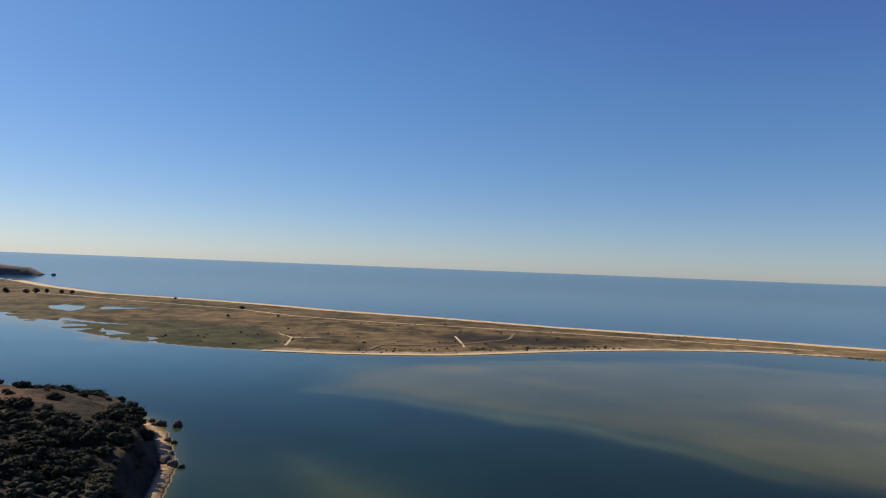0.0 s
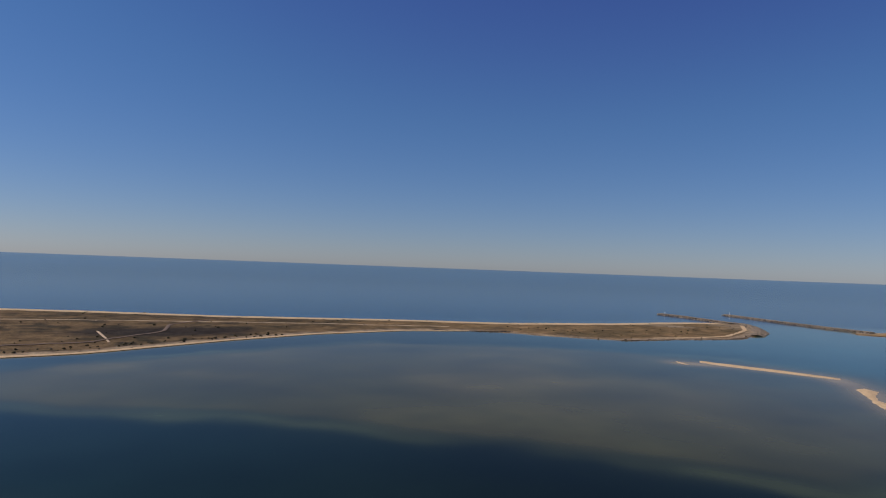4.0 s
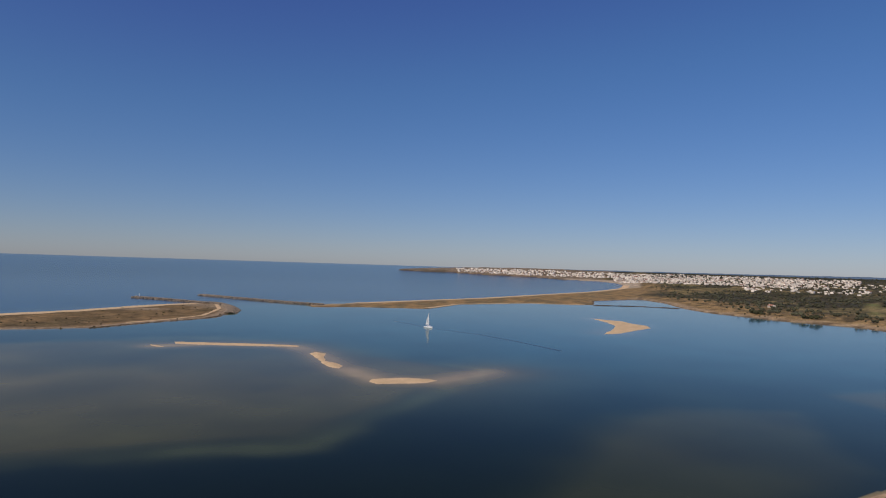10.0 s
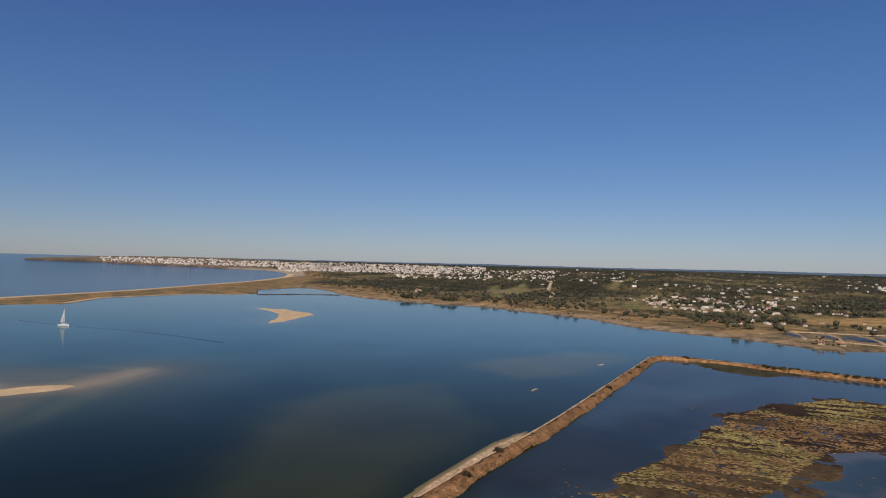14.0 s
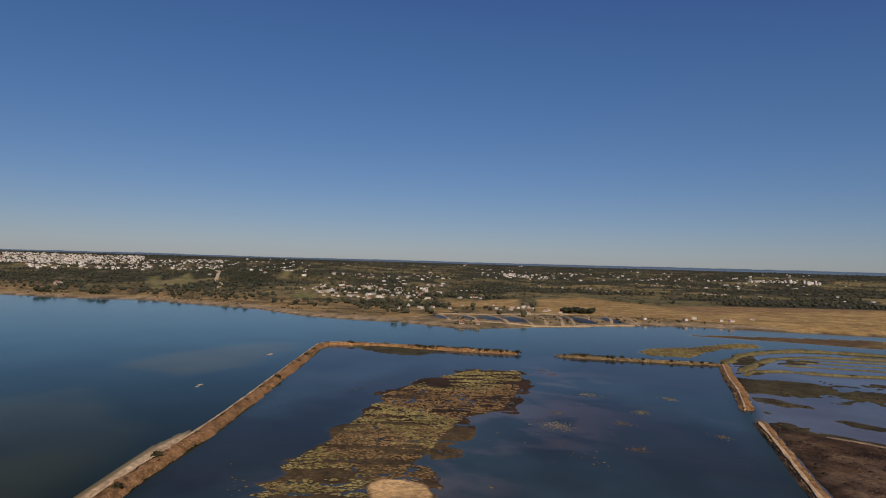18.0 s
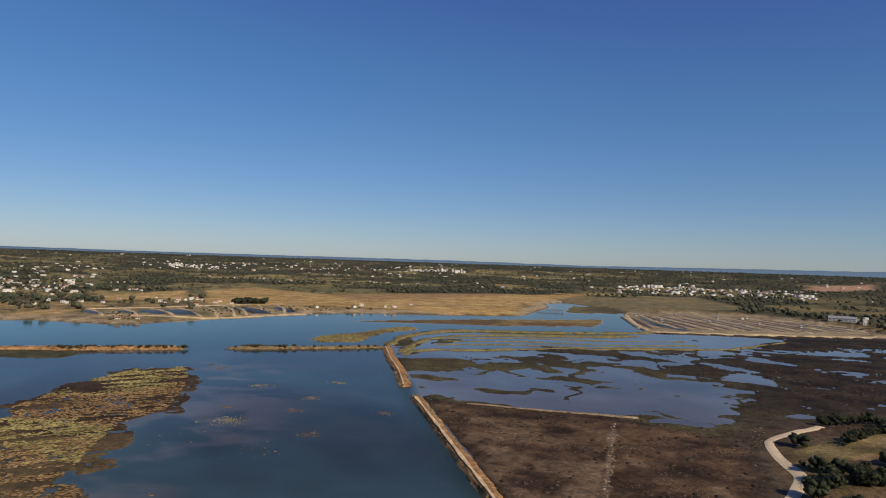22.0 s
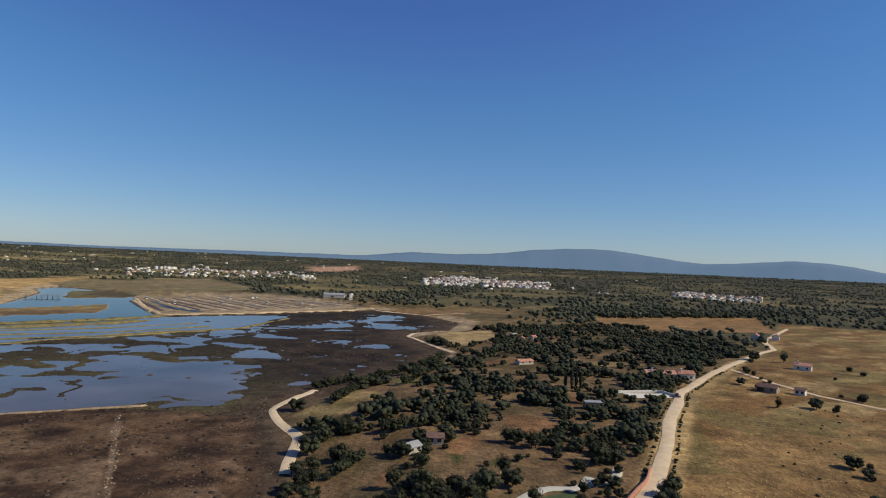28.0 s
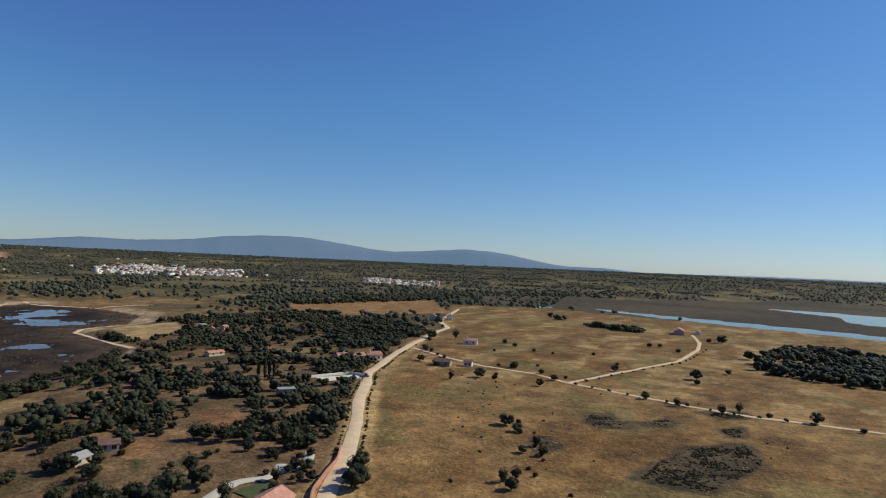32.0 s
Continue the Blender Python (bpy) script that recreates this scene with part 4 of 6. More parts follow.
for k, (p, q) in enumerate(BANKS):
    dyke([p, ((p[0] + q[0]) / 2 - 5, (p[1] + q[1]) / 2), q], 1.8, 1.2, "pale earth bank between old fish basins", PALE, 0, 5.0, 3 + k, "basin_bank")
dyke([(486, -430), (466, -450), (446, -474), (430, -490), (414, -519), (405, -550), (396, -580), (384, -604)], 2.0, 1.1, "pale earth bank in front of old fish basins", PALE, 0, 5.0, 8, "basin_bank")
dyke([(545, -460), (530, -490), (511, -540), (498, -580), (475, -631)], 2.0, 1.3, "pale earth bank behind old fish basins", PALE, 0, 5.0, 9, "basin_bank")
dyke([(1165, 78), (1199, -3), (1189, -72)], 3.0, 1.0, "dark stony bank closing a tidal pond", ROCK, 0, 4.0)
sandbank([(393, 320), (404, 291), (414, 263), (419, 234), (412, 229), (402, 254), (391, 283), (383, 312)], 0.5, "long thin sandbar just above the water")
sandbank([(374, 325), (372, 314), (368, 306), (364, 310), (367, 318)], 0.3, "small thin sandbar in the lagoon")
sandbank([(397, 209), (391, 197), (375, 190), (363, 183), (357, 172), (349, 164), (338, 162), (341, 170), (351, 180), (370, 194), (384, 206)], 0.7, "curved yellow sandbar in shallow water", 0.8)
sandbank([(316, 133), (322, 127), (328, 119), (331, 105), (327, 99), (318, 103), (309, 115), (303, 125), (308, 131)], 0.6, "flat yellow sandbar in shallow water", 0.8)
sandbank([(846, 58), (828, 36), (824, 19), (790, 5), (771, -10), (740, -14), (704, 0), (660, 15), (636, 32), (690, 26), (745, 24), (792, 36)], 0.8, "forked yellow sandbar in the lagoon", 1.8)
sandbank([(377, -181), (382, -187), (379, -189), (374, -184)], 0.2, "tiny pale sandbar near the dyke", 0.8)
sandbank([(300, -109), (306, -114), (304, -116), (298, -111)], 0.08, "small weedy sandbar near the dyke", 0.8)
road([(-84, -112), (-99, -128), (-114, -141), (-145, -174), (-170, -203), (-195, -228), (-212, -247), (-234, -263), (-270, -291), (-310, -318), (-387, -368), (-421, -386), (-452, -424), (-470, -442), (-547, -499), (-640, -570)], 2.3, "pale dusty dirt road past the groves", over=0.35)
road([(-300, -306), (-288, -264), (-282, -229), (-286, -200), (-279, -174), (-276, -143), (-276, -93), (-284, -68), (-293, -40), (-300, 10)], 1.5, "narrow dirt track across dry fields", "track", over=0.3)
road([(-279, -174), (-334, -174), (-412, -175), (-489, -193), (-545, -214), (-626, -253)], 1.5, "dirt track to a farm across dry fields", "track", over=0.3)
road([(-49, -291), (-44, -283), (-36, -273), (-31, -266), (-27, -258), (-27, -247), (-28, -234), (-30, -224), (-32, -216), (-30, -207), (-27, -197), (-23, -180)], 1.7, "chalky path along the edge of the marsh", "path", over=0.3)
road([(-160, -407), (-156, -451), (-154, -492), (-167, -517), (-193, -531)], 1.6, "chalky path round a spur of land", "path", over=0.3)
road([(-193, -772), (-199, -735), (-231, -694), (-287, -682)], 2.2, "pale path along the end of the marsh", "path", over=0.3)
road([(1120, -440), (1202, -480), (1291, -523), (1515, -597), (1709, -680), (2043, -826), (2300, -950)], 4.5, "pale road up a wooded hill", "road", over=0.8, gap=15)
road([(-640, 985), (-400, 862), (-262, 799), (-236, 782), (-161, 719), (-76, 686), (120, 640), (250, 600), (330, 575)], 1.5, "sandy track along the spit", "track", over=0.2, gap=6)
road([(-111, 466), (-117, 514), (-132, 533)], 0.9, "sandy footpath over the spit", "path", over=0.2)
road([(-117, 514), (-106, 516), (-96, 520)], 0.9, "sandy footpath over the spit", "path", over=0.2)
road([(19, 500), (17, 524), (13, 566)], 0.9, "sandy footpath over the spit", "path", over=0.2)
road([(-50, 460), (-45, 488), (-29, 494), (-10, 496), (5, 499), (26, 524), (46, 544), (60, 562), (70, 616)], 1.5, "weathered plank walkway over the dunes", "walkway", WOOD, 0.5)
road([(70, 616), (110, 660), (160, 705)], 1.2, "weathered plank walkway to the beach", "walkway", WOOD, 0.5)
road([(-896, 1367), (-718, 1180), (-531, 1018), (-425, 986), (-324, 944), (-227, 893), (-139, 836), (-3, 780), (134, 707), (313, 647), (415, 598), (558, 576), (688, 577), (730, 564)], 13, "long pale beach along the sea side of the spit", "beach", SAND, 0.5, 8)
road([(743, 540), (678, 488), (632, 464), (582, 440), (532, 437), (480, 444)], 2.4, "pale sandy track round the tip of the spit", "track", SAND, 0.4)
road([(-120, 440), (-68, 439), (2, 451), (96, 502), (172, 534), (267, 551), (331, 538)], 3.2, "yellow beach along the lagoon side of the spit", "beach", SAND, 0.35, 6)
road([(900, 408), (1078, 345), (1245, 285), (1519, 219), (1901, 125), (2290, 48), (2560, 44)], 13, "pale beach along the bay", "beach", SAND, 0.6, 20)
road([(875, 287), (948, 282), (1007, 279), (1132, 192), (1168, 90)], 4, "yellow sand along the lagoon side of the far spit", "beach", SAND, 0.4, 8)

# ---- clumps of leaves ----
GOLD = (1 + 5 ** 0.5) / 2
ICO_V = np.array([(-1, GOLD, 0), (1, GOLD, 0), (-1, -GOLD, 0), (1, -GOLD, 0), (0, -1, GOLD), (0, 1, GOLD), (0, -1, -GOLD), (0, 1, -GOLD), (GOLD, 0, -1), (GOLD, 0, 1), (-GOLD, 0, -1), (-GOLD, 0, 1)], float) / (1 + GOLD ** 2) ** 0.5
ICO_F = np.array([(0, 11, 5), (0, 5, 1), (0, 1, 7), (0, 7, 10), (0, 10, 11), (1, 5, 9), (5, 11, 4), (11, 10, 2), (10, 7, 6), (7, 1, 8), (3, 9, 4), (3, 4, 2), (3, 2, 6), (3, 6, 8), (3, 8, 9), (4, 9, 5), (2, 4, 11), (6, 2, 10), (8, 6, 7), (9, 8, 1)])


def finer(v, f):
    """Each triangle in four."""
    a, b, c = v[f[:, 0]], v[f[:, 1]], v[f[:, 2]]
    pts = np.concatenate([v, (a + b) / 2, (b + c) / 2, (c + a) / 2])
    n, k = len(v), len(f)
    ab, bc, ca = n + np.arange(k), n + k + np.arange(k), n + 2 * k + np.arange(k)
    f = np.concatenate([np.stack(t, 1) for t in ((f[:, 0], ab, ca), (f[:, 1], bc, ab), (f[:, 2], ca, bc), (ab, bc, ca))])
    return pts / np.linalg.norm(pts, axis=1)[:, None], f


ICO2_V, ICO2_F = finer(ICO_V, ICO_F)
rng = np.random.default_rng(7)


def lumps(centres, radii, fine=False, rough=0.25, flat=0.8):
    """Many uneven lumps in one set of triangles."""
    bv, bf = (ICO2_V, ICO2_F) if fine else (ICO_V, ICO_F)
    n = len(centres)
    turn = rng.uniform(0, 2 * np.pi, n)
    c, s = np.cos(turn)[:, None], np.sin(turn)[:, None]
    v = np.repeat(bv[None], n, 0)
    x, y = v[:, :, 0] * c - v[:, :, 1] * s, v[:, :, 0] * s + v[:, :, 1] * c
    v = np.stack([x, y, v[:, :, 2] * flat], -1) * (1 + rng.uniform(-rough, rough, (n, len(bv), 1)))
    v = v * np.asarray(radii).reshape(n, 1, 1) + np.asarray(centres)[:, None, :]
    f = (bf[None] + (np.arange(n) * len(bv))[:, None, None]).reshape(-1, 3)
    return v.reshape(-1, 3), f


def leaf_cards(centres, size):
    n = len(centres)
    a, b = rng.normal(size=(n, 3)), rng.normal(size=(n, 3))
    a /= np.linalg.norm(a, axis=1)[:, None]
    b -= a * (a * b).sum(1)[:, None]
    b /= np.linalg.norm(b, axis=1)[:, None]
    v = np.stack([centres + a * size, centres + b * size * 0.6, centres - a * size * 0.7], 1)
    return v.reshape(-1, 3), np.arange(3 * n).reshape(n, 3)


def merged(*sets):
    vs, fs, k = [], [], 0
    for v, f in sets:
        vs.append(v)
        fs.append(f + k)
        k += len(v)
    return np.concatenate(vs), np.concatenate(fs)


def crown_points(n, radius, tall, base):
    d = rng.normal(size=(n, 3))
    d /= np.linalg.norm(d, axis=1)[:, None]
    k = rng.uniform(0.35, 1.0, n)[:, None] ** 0.6
    p = d * k * (radius, radius, tall / 2)
    p[:, 2] += base + tall / 2
    return p


def tree(kind, radius, tall, base, mat, label, category="tree"):
    """A trunk with limbs, and a crown of uneven clumps and loose sprays."""
    thing = tagged(new(kind), label, category)
    v, f = [], []
    sets = []
    legs = [((0, 0, -0.3), (0.12, 0.05, base + 0.25 * tall), 0.24, 0.14)]
    for k in range(4):
        a = k * 1.6 + rng.uniform(0, 1)
        legs.append(((0.1, 0.05, base * 0.8), (math.cos(a) * radius * 0.55, math.sin(a) * radius * 0.55, base + tall * rng.uniform(0.35, 0.6)), 0.13, 0.05))
    for p, q, r0, r1 in legs:
        p, q = np.array(p), np.array(q)
        ring = np.array([(math.cos(t), math.sin(t), 0) for t in np.arange(6) * math.pi / 3])
        vv = np.concatenate([p + ring * r0, q + ring * r1])
        ff = [(i, (i + 1) % 6, 6 + (i + 1) % 6) for i in range(6)] + [(i, 6 + (i + 1) % 6, 6 + i) for i in range(6)]
        sets.append((vv, np.array(ff)))
    v, f = merged(*sets)
    trunk = new("trunk", mesh_from("trunk", v, f, BARK))
    trunk.parent = thing
    pts = crown_points(38, radius * 0.86, tall * 0.84, base + tall * 0.06)
    lobes = crown_points(5, radius * 0.7, tall * 0.5, base + tall * 0.2)
    v, f = merged(lumps(pts, rng.uniform(0.12, 0.28, len(pts)) * radius, True, 0.3), lumps(lobes, rng.uniform(0.3, 0.45, 5) * radius, True, 0.3), leaf_cards(crown_points(460, radius * 1.1, tall * 1.1, base), 0.3))
    crown = new("crown", mesh_from("crown", v, f, mat))
    crown.parent = thing
    return thing


def scatter(ring, gap, keep, seed):
    """Places inside an outline, about gap metres apart, kept by chance."""
    g = np.random.default_rng(seed)
    p = np.array(ring, float)
    x0, y0, x1, y1 = *p.min(0), *p.max(0)
    xs, ys = np.meshgrid(np.arange(x0, x1, gap), np.arange(y0, y1, gap))
    x, y = (xs + g.uniform(-0.45, 0.45, xs.shape) * gap).ravel(), (ys + g.uniform(-0.45, 0.45, xs.shape) * gap).ravel()
    ok = (inside(x, y, ring) > 2) & (g.uniform(size=x.shape) < keep(x, y))
    return np.stack([x[ok], y[ok]], -1)


def grove_density(x, y):
    """Thick planting with clearings, and none on the road or in yards."""
    k = np.clip((grain(x, y, 24, 3, 77) - 0.46) / 0.1, 0.14, 0.85)
    for ring in CLEARINGS + PLOUGHED + [q for q, tone in GLADES]:
        k = k * (inside(x, y, ring) < 1)
    k = k * (along(x, y, [(-84, -112), (-114, -141), (-145, -174), (-195, -228), (-234, -263), (-310, -318)]) > 6)
    k = k * (along(x, y, [(-46, -279), (-29, -253), (-25, -240), (-30, -219), (-26, -190)]) > 4)
    return k


CLEARINGS = [[(-27, -240), (-45, -268), (-80, -300), (-79, -262), (-46, -230)], [(-64, -278), (-84, -300), (-123, -338), (-119, -312), (-79, -266)], [(-116, -235), (-138, -231), (-112, -179), (-97, -195)], [(-64, -185), (-78, -181), (-67, -154), (-57, -158)], [(-33, -180), (-50, -176), (-42, -150), (-30, -155)], [(-148, -328), (-193, -345), (-179, -307), (-143, -302)], [(-170, -430), (-215, -470), (-200, -525), (-160, -505)], [(-178, -250), (-203, -250), (-203, -238), (-178, -238)], [(-80, -132), (-95, -142), (-84, -150), (-72, -140)]]

SHAPES = [tree("tree", 3.4, 4.6, 1.0, LEAF, "round dark green carob tree on dry soil"), tree("tree", 2.7, 3.6, 0.8, LEAF, "small dense olive tree on dry soil"), tree("tree", 4.3, 5.6, 1.2, LEAF, "broad dark green tree with a wide crown"), tree("tree", 2.2, 5.0, 1.0, LEAF, "upright dark green tree on dry soil"), tree("tree", 1.7, 2.2, 0.4, LEAF, "low bushy olive tree on dry soil")]


def plant(spots, sizes, group, shapes=None):
    """Copies of the tree shapes at those places."""
    spots = np.asarray(spots, float)
    z = place(spots[:, 0], spots[:, 1])[0]
    for k, ((x, y), s, h) in enumerate(zip(spots, sizes, z)):
        shape = SHAPES[(shapes[k] if shapes is not None else rng.integers(0, len(SHAPES)))]
        ob = copy_thing(shape, Matrix.Translation((x, y, h - 0.1)) @ pose(0, 0, 0, 0, 0, rng.uniform(0, 360)) @ Matrix.Diagonal((s, s, s * rng.uniform(0.85, 1.1), 1)))
        tagged(ob, group=group)


def far_wood(name, spots, sizes, label, per=3, mat=None, tall=0.95, lump=(0.55, 0.9)):
    """Trees too far off to pick apart, each a few clumps, in one mesh."""
    spots, sizes = np.asarray(spots, float), np.asarray(sizes, float)
    z = place(spots[:, 0], spots[:, 1])[0]
    c = np.concatenate([spots, z[:, None]], 1)
    cs = np.repeat(c, per, 0)
    ss = np.repeat(sizes, per)
    cs = cs + rng.uniform(-0.6, 0.6, cs.shape) * (0.9 / lump[1]) ** 0.6 * ss[:, None] * (1, 1, 0.6)
    cs[:, 2] += ss * tall
    v, f = lumps(cs, ss * rng.uniform(*lump, len(ss)), False, 0.3)
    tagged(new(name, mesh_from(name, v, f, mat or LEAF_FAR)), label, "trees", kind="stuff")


near = scatter(GROVES, 4.0, grove_density, 3)
order = np.argsort(np.hypot(near[:, 0], near[:, 1]))
near = near[order]
plant(near[:150], 0.34 + 0.72 * rng.uniform(0, 1, 150) ** 1.5, "trees of the groves")
far_wood("grove_trees", near[150:], 0.7 + 2.6 * rng.uniform(0, 1, len(near) - 150) ** 1.6, "dark olive and carob groves on reddish soil", 15, LEAF, 0.8, (0.26, 0.6))
HEDGES = [[(-50, -257), (-61, -275), (-70, -297), (-80, -308)], [(-100, -182), (-118, -192), (-126, -206), (-128, -216)], [(-58, -206), (-76, -212), (-94, -222), (-104, -232)], [(-50, -294), (-74, -312), (-101, -333), (-121, -352), (-144, -384)], [(-90, -290), (-116, -326), (-130, -350)], [(-22, -165), (-36, -172), (-44, -182)]]
hedge = np.concatenate([resample(h, 3.8) for h in HEDGES])
plant(hedge, rng.uniform(0.5, 0.95, len(hedge)), "hedgerow by the marsh")


def cypress(x, y, tall):
    """A narrow dark column of clumps on a short trunk."""
    thing = tagged(new("cypress"), "tall narrow dark cypress among the groves", "tree", "cypresses by the heap of sand")
    zz = np.linspace(0.6, tall, 26)
    wide = 0.55 * np.sin(np.clip(zz / tall, 0, 1) * math.pi * 0.92 + 0.12) ** 0.6 + 0.12
    c = np.stack([rng.uniform(-0.25, 0.25, 26), rng.uniform(-0.25, 0.25, 26), zz], -1)
    v, f = lumps(c, wide, True, 0.25, 1.2)
    crown = new("crown", mesh_from("crown", v, f, LEAF))
    crown.parent = thing
    bm = bmesh.new()
    bmesh.ops.create_cone(bm, cap_ends=True, segments=8, radius1=0.18, radius2=0.12, depth=1.4, matrix=Matrix.Translation((0, 0, 0.4)))
    part("trunk", bm, BARK, thing)
    thing.matrix_world = pose(x, y, height(x, y), 0, 0, 0)


for x, y, h in ((-163, -268, 7.5), (-165.5, -266.5, 8.5), (-167.5, -266, 7.8), (-169.5, -265, 6.5)):
    cypress(x, y, h)
plant([(-56, -180), (-63, -179), (-65, -186), (-57, -189), (-71, -184), (-75, -191), (-66, -194), (-53, -185)], [0.7, 0.6, 0.55, 0.7, 0.6, 0.7, 0.6, 0.5], "trees of the groves")
FIELD_TREES = [(-365, -327, 1.52), (-379, -291, 1.36), (-370, -275, 0.9), (-337, -267, 0.8), (-362, -253, 0.9), (-362, -238, 0.8), (-288, -196, 0.8), (-259, -177, 0.8), (-279, -182, 1.0), (-334, -178, 1.1), (-383, -220, 0.7), (-471, -223, 1.44), (-478, -218, 1.28), (-458, -195, 1.36), (-335, -132, 1.2), (-565, -203, 1.36), (-560, -212, 1.0), (-385, -134, 0.9), (-274, -131, 0.8), (-271, -115, 0.9), (-272, -97, 1.0), (-281, -93, 0.9), (-283, -82, 1.0), (-287, -66, 1.0), (-285, -50, 0.9), (-468, -150, 1.2), (-185, -140, 0.9), (-181, -132, 0.9)]
plant([t[:2] for t in FIELD_TREES], [0.78 * t[2] for t in FIELD_TREES], "trees scattered over the dry fields")
FIELD_TREES_TWO = [(-171, -117, 0.8), (-162, -116, 0.7), (-164, -110, 0.8), (-133, -98, 0.9), (-236, -213, 0.9), (-252, -208, 1.0), (-256, -202, 1.1), (-262, -206, 0.9), (-266, -253, 0.8), (-265, -263, 0.8), (-272, -255, 0.7), (-283, -262, 0.7), (-290, -274, 0.8), (-295, -284, 0.8), (-298, -292, 0.8), (-305, -300, 0.9), (-340, -330, 1.28), (-350, -338, 1.28), (-108, -128, 1.2), (-112, -133, 1.1), (-118, -138, 1.0), (-104, -124, 1.1), (-121, -143, 0.8)]
plant([t[:2] for t in FIELD_TREES_TWO], [0.78 * t[2] for t in FIELD_TREES_TWO], "trees scattered over the dry fields")
THORN = [(-192, -145, 0.6), (-191, -139, 0.7), (-180, -130, 0.6), (-176, -121, 0.5), (-136, -103, 0.7), (-140, -102, 0.8), (-165, -111, 0.6), (-150, -105, 0.5), (-264, -245, 1.0), (-260, -246, 0.8), (-267, -221, 0.7), (-291, -227, 0.8), (-289, -215, 1.0), (-294, -218, 0.9), (-349, -138, 1.3), (-357, -189, 0.8), (-288, -181, 0.7), (-309, -213, 0.7), (-184, -127, 0.4), (-170, -117, 0.5), (-160, -107, 0.4), (-146, -100, 0.5)]
plant([t[:2] for t in THORN], [0.85 * t[2] for t in THORN], "trees scattered over the dry fields", [4, 4, 4, 4, 3, 3, 4, 4, 1, 1, 4, 4, 1, 1, 0, 4, 4, 4, 4, 4, 4, 4])
verge = np.concatenate([resample([(-279, -168), (-277, -143), (-277, -93), (-285, -66)], 9) + (2.5, 0), resample([(-290, -173), (-412, -173), (-489, -190)], 12) + (0, 3)])
far_wood("track_bushes", verge, rng.uniform(0.5, 1.0, len(verge)), "small bushes along the field tracks", 4, LEAF)
kerb = resample([(-112, -139), (-145, -174), (-170, -203), (-195, -228), (-212, -247), (-234, -263), (-270, -291), (-310, -318)], 2.2)
kerb = np.concatenate([kerb - sides(kerb) * 3.6, kerb + sides(kerb) * 3.6])
kerb = kerb[rng.uniform(size=len(kerb)) < 0.6] + rng.uniform(-0.7, 0.7, (1, 2))
far_wood("verge_bushes", kerb, rng.uniform(0.25, 0.8, len(kerb)), "low dark bushes and weeds along the dirt road", 4, LEAF, 0.4)
wood = np.concatenate([scatter([(-424, -136), (-500, -150), (-568, -152), (-600, -124), (-560, -40), (-407, -58), (-398, -78), (-402, -115)], 6.5, lambda x, y: 0.25 + 0.75 * (grain(x, y, 40, 2, 19) > 0.47), 5), scatter([(-590, -355), (-572, -285), (-600, -285), (-612, -350)], 5.5, lambda x, y: x * 0 + 0.9, 6), scatter([(-660, -450), (-632, -410), (-650, -408), (-675, -445)], 6, lambda x, y: x * 0 + 0.7, 8), scatter([(-435, -640), (-760, -700), (-900, -780), (-420, -760)], 9, lambda x, y: x * 0 + 0.75, 9)])
far_wood("field_wood", wood, rng.uniform(2.2, 4.2, len(wood)), "dark woodland between dry fields and the river", 13, LEAF, 0.8, (0.26, 0.6))
for ring in SCRUBS:
    p = scatter(ring, 0.62, lambda x, y: 0.06 + 0.5 * (grain(x, y, 6, 3, 5) > 0.5), 12)
    far_wood("scrub", p, rng.uniform(0.25, 0.6, len(p)), "dark low scrub in the dry grass", 3, SCRUB, 0.1, (0.4, 0.8))
tuft = scatter([(-120, -110), (-260, -240), (-300, -60), (-140, -50)], 9, lambda x, y: 0.35 * (grain(x, y, 50, 2, 44) > 0.5), 21)
far_wood("weed_tufts", tuft, rng.uniform(0.3, 0.7, len(tuft)), "dry weeds and low bushes on the field", 3, SCRUB, 0.3)

# headland scrub
MACCHIA = material("evergreen_scrub", (0.032, 0.032, 0.018), 0.9, 0.15, 0.5, 8.0, 0.2, 2.0, spec=0.08, per_object=0.45)
p = scatter(HILL, 3.4, lambda x, y: (inside(x, y, HILL) > 1) * (0.1 + 0.8 * (inside(x, y, [(-165, 205), (-145, 222), (-122, 218), (-112, 206), (-122, 192), (-160, 180)]) < -2) * (grain(x, y, 18, 3, 2) > 0.4)) * (x > -190), 31)
p = p[np.argsort(np.hypot(p[:, 0] + 90, p[:, 1] - 200))]
far_wood("headland_scrub", p[270:], rng.uniform(0.8, 1.6, len(p) - 270), "dark evergreen scrub over the headland", 6, MACCHIA, 0.4)
p = p[:270]
z = place(p[:, 0], p[:, 1])[0]
v, f = merged(lumps(crown_points(18, 1.5, 1.4, 0.0), rng.uniform(0.4, 0.75, 18), True, 0.25), leaf_cards(crown_points(120, 2.0, 1.9, 0.0), 0.3))
bush_mesh = mesh_from("shrub", v, f, SCRUB)
mound_mesh = mesh_from("shrub", v, f, MACCHIA)
for k, ((x, y), h) in enumerate(zip(p, z)):
    ob = new("shrub", mound_mesh)
    s = rng.choice([0.6, 0.9, 1.3, 1.8]) * rng.uniform(0.8, 1.2)
    ob.matrix_world = Matrix.Translation((x, y, h - 0.2)) @ pose(0, 0, 0, 0, 0, rng.uniform(0, 360)) @ Matrix.Diagonal((s, s, s * rng.uniform(0.6, 1.0), 1))
    tagged(ob, "dark evergreen shrub on the headland slope", "shrub", "shrubs on the headland")


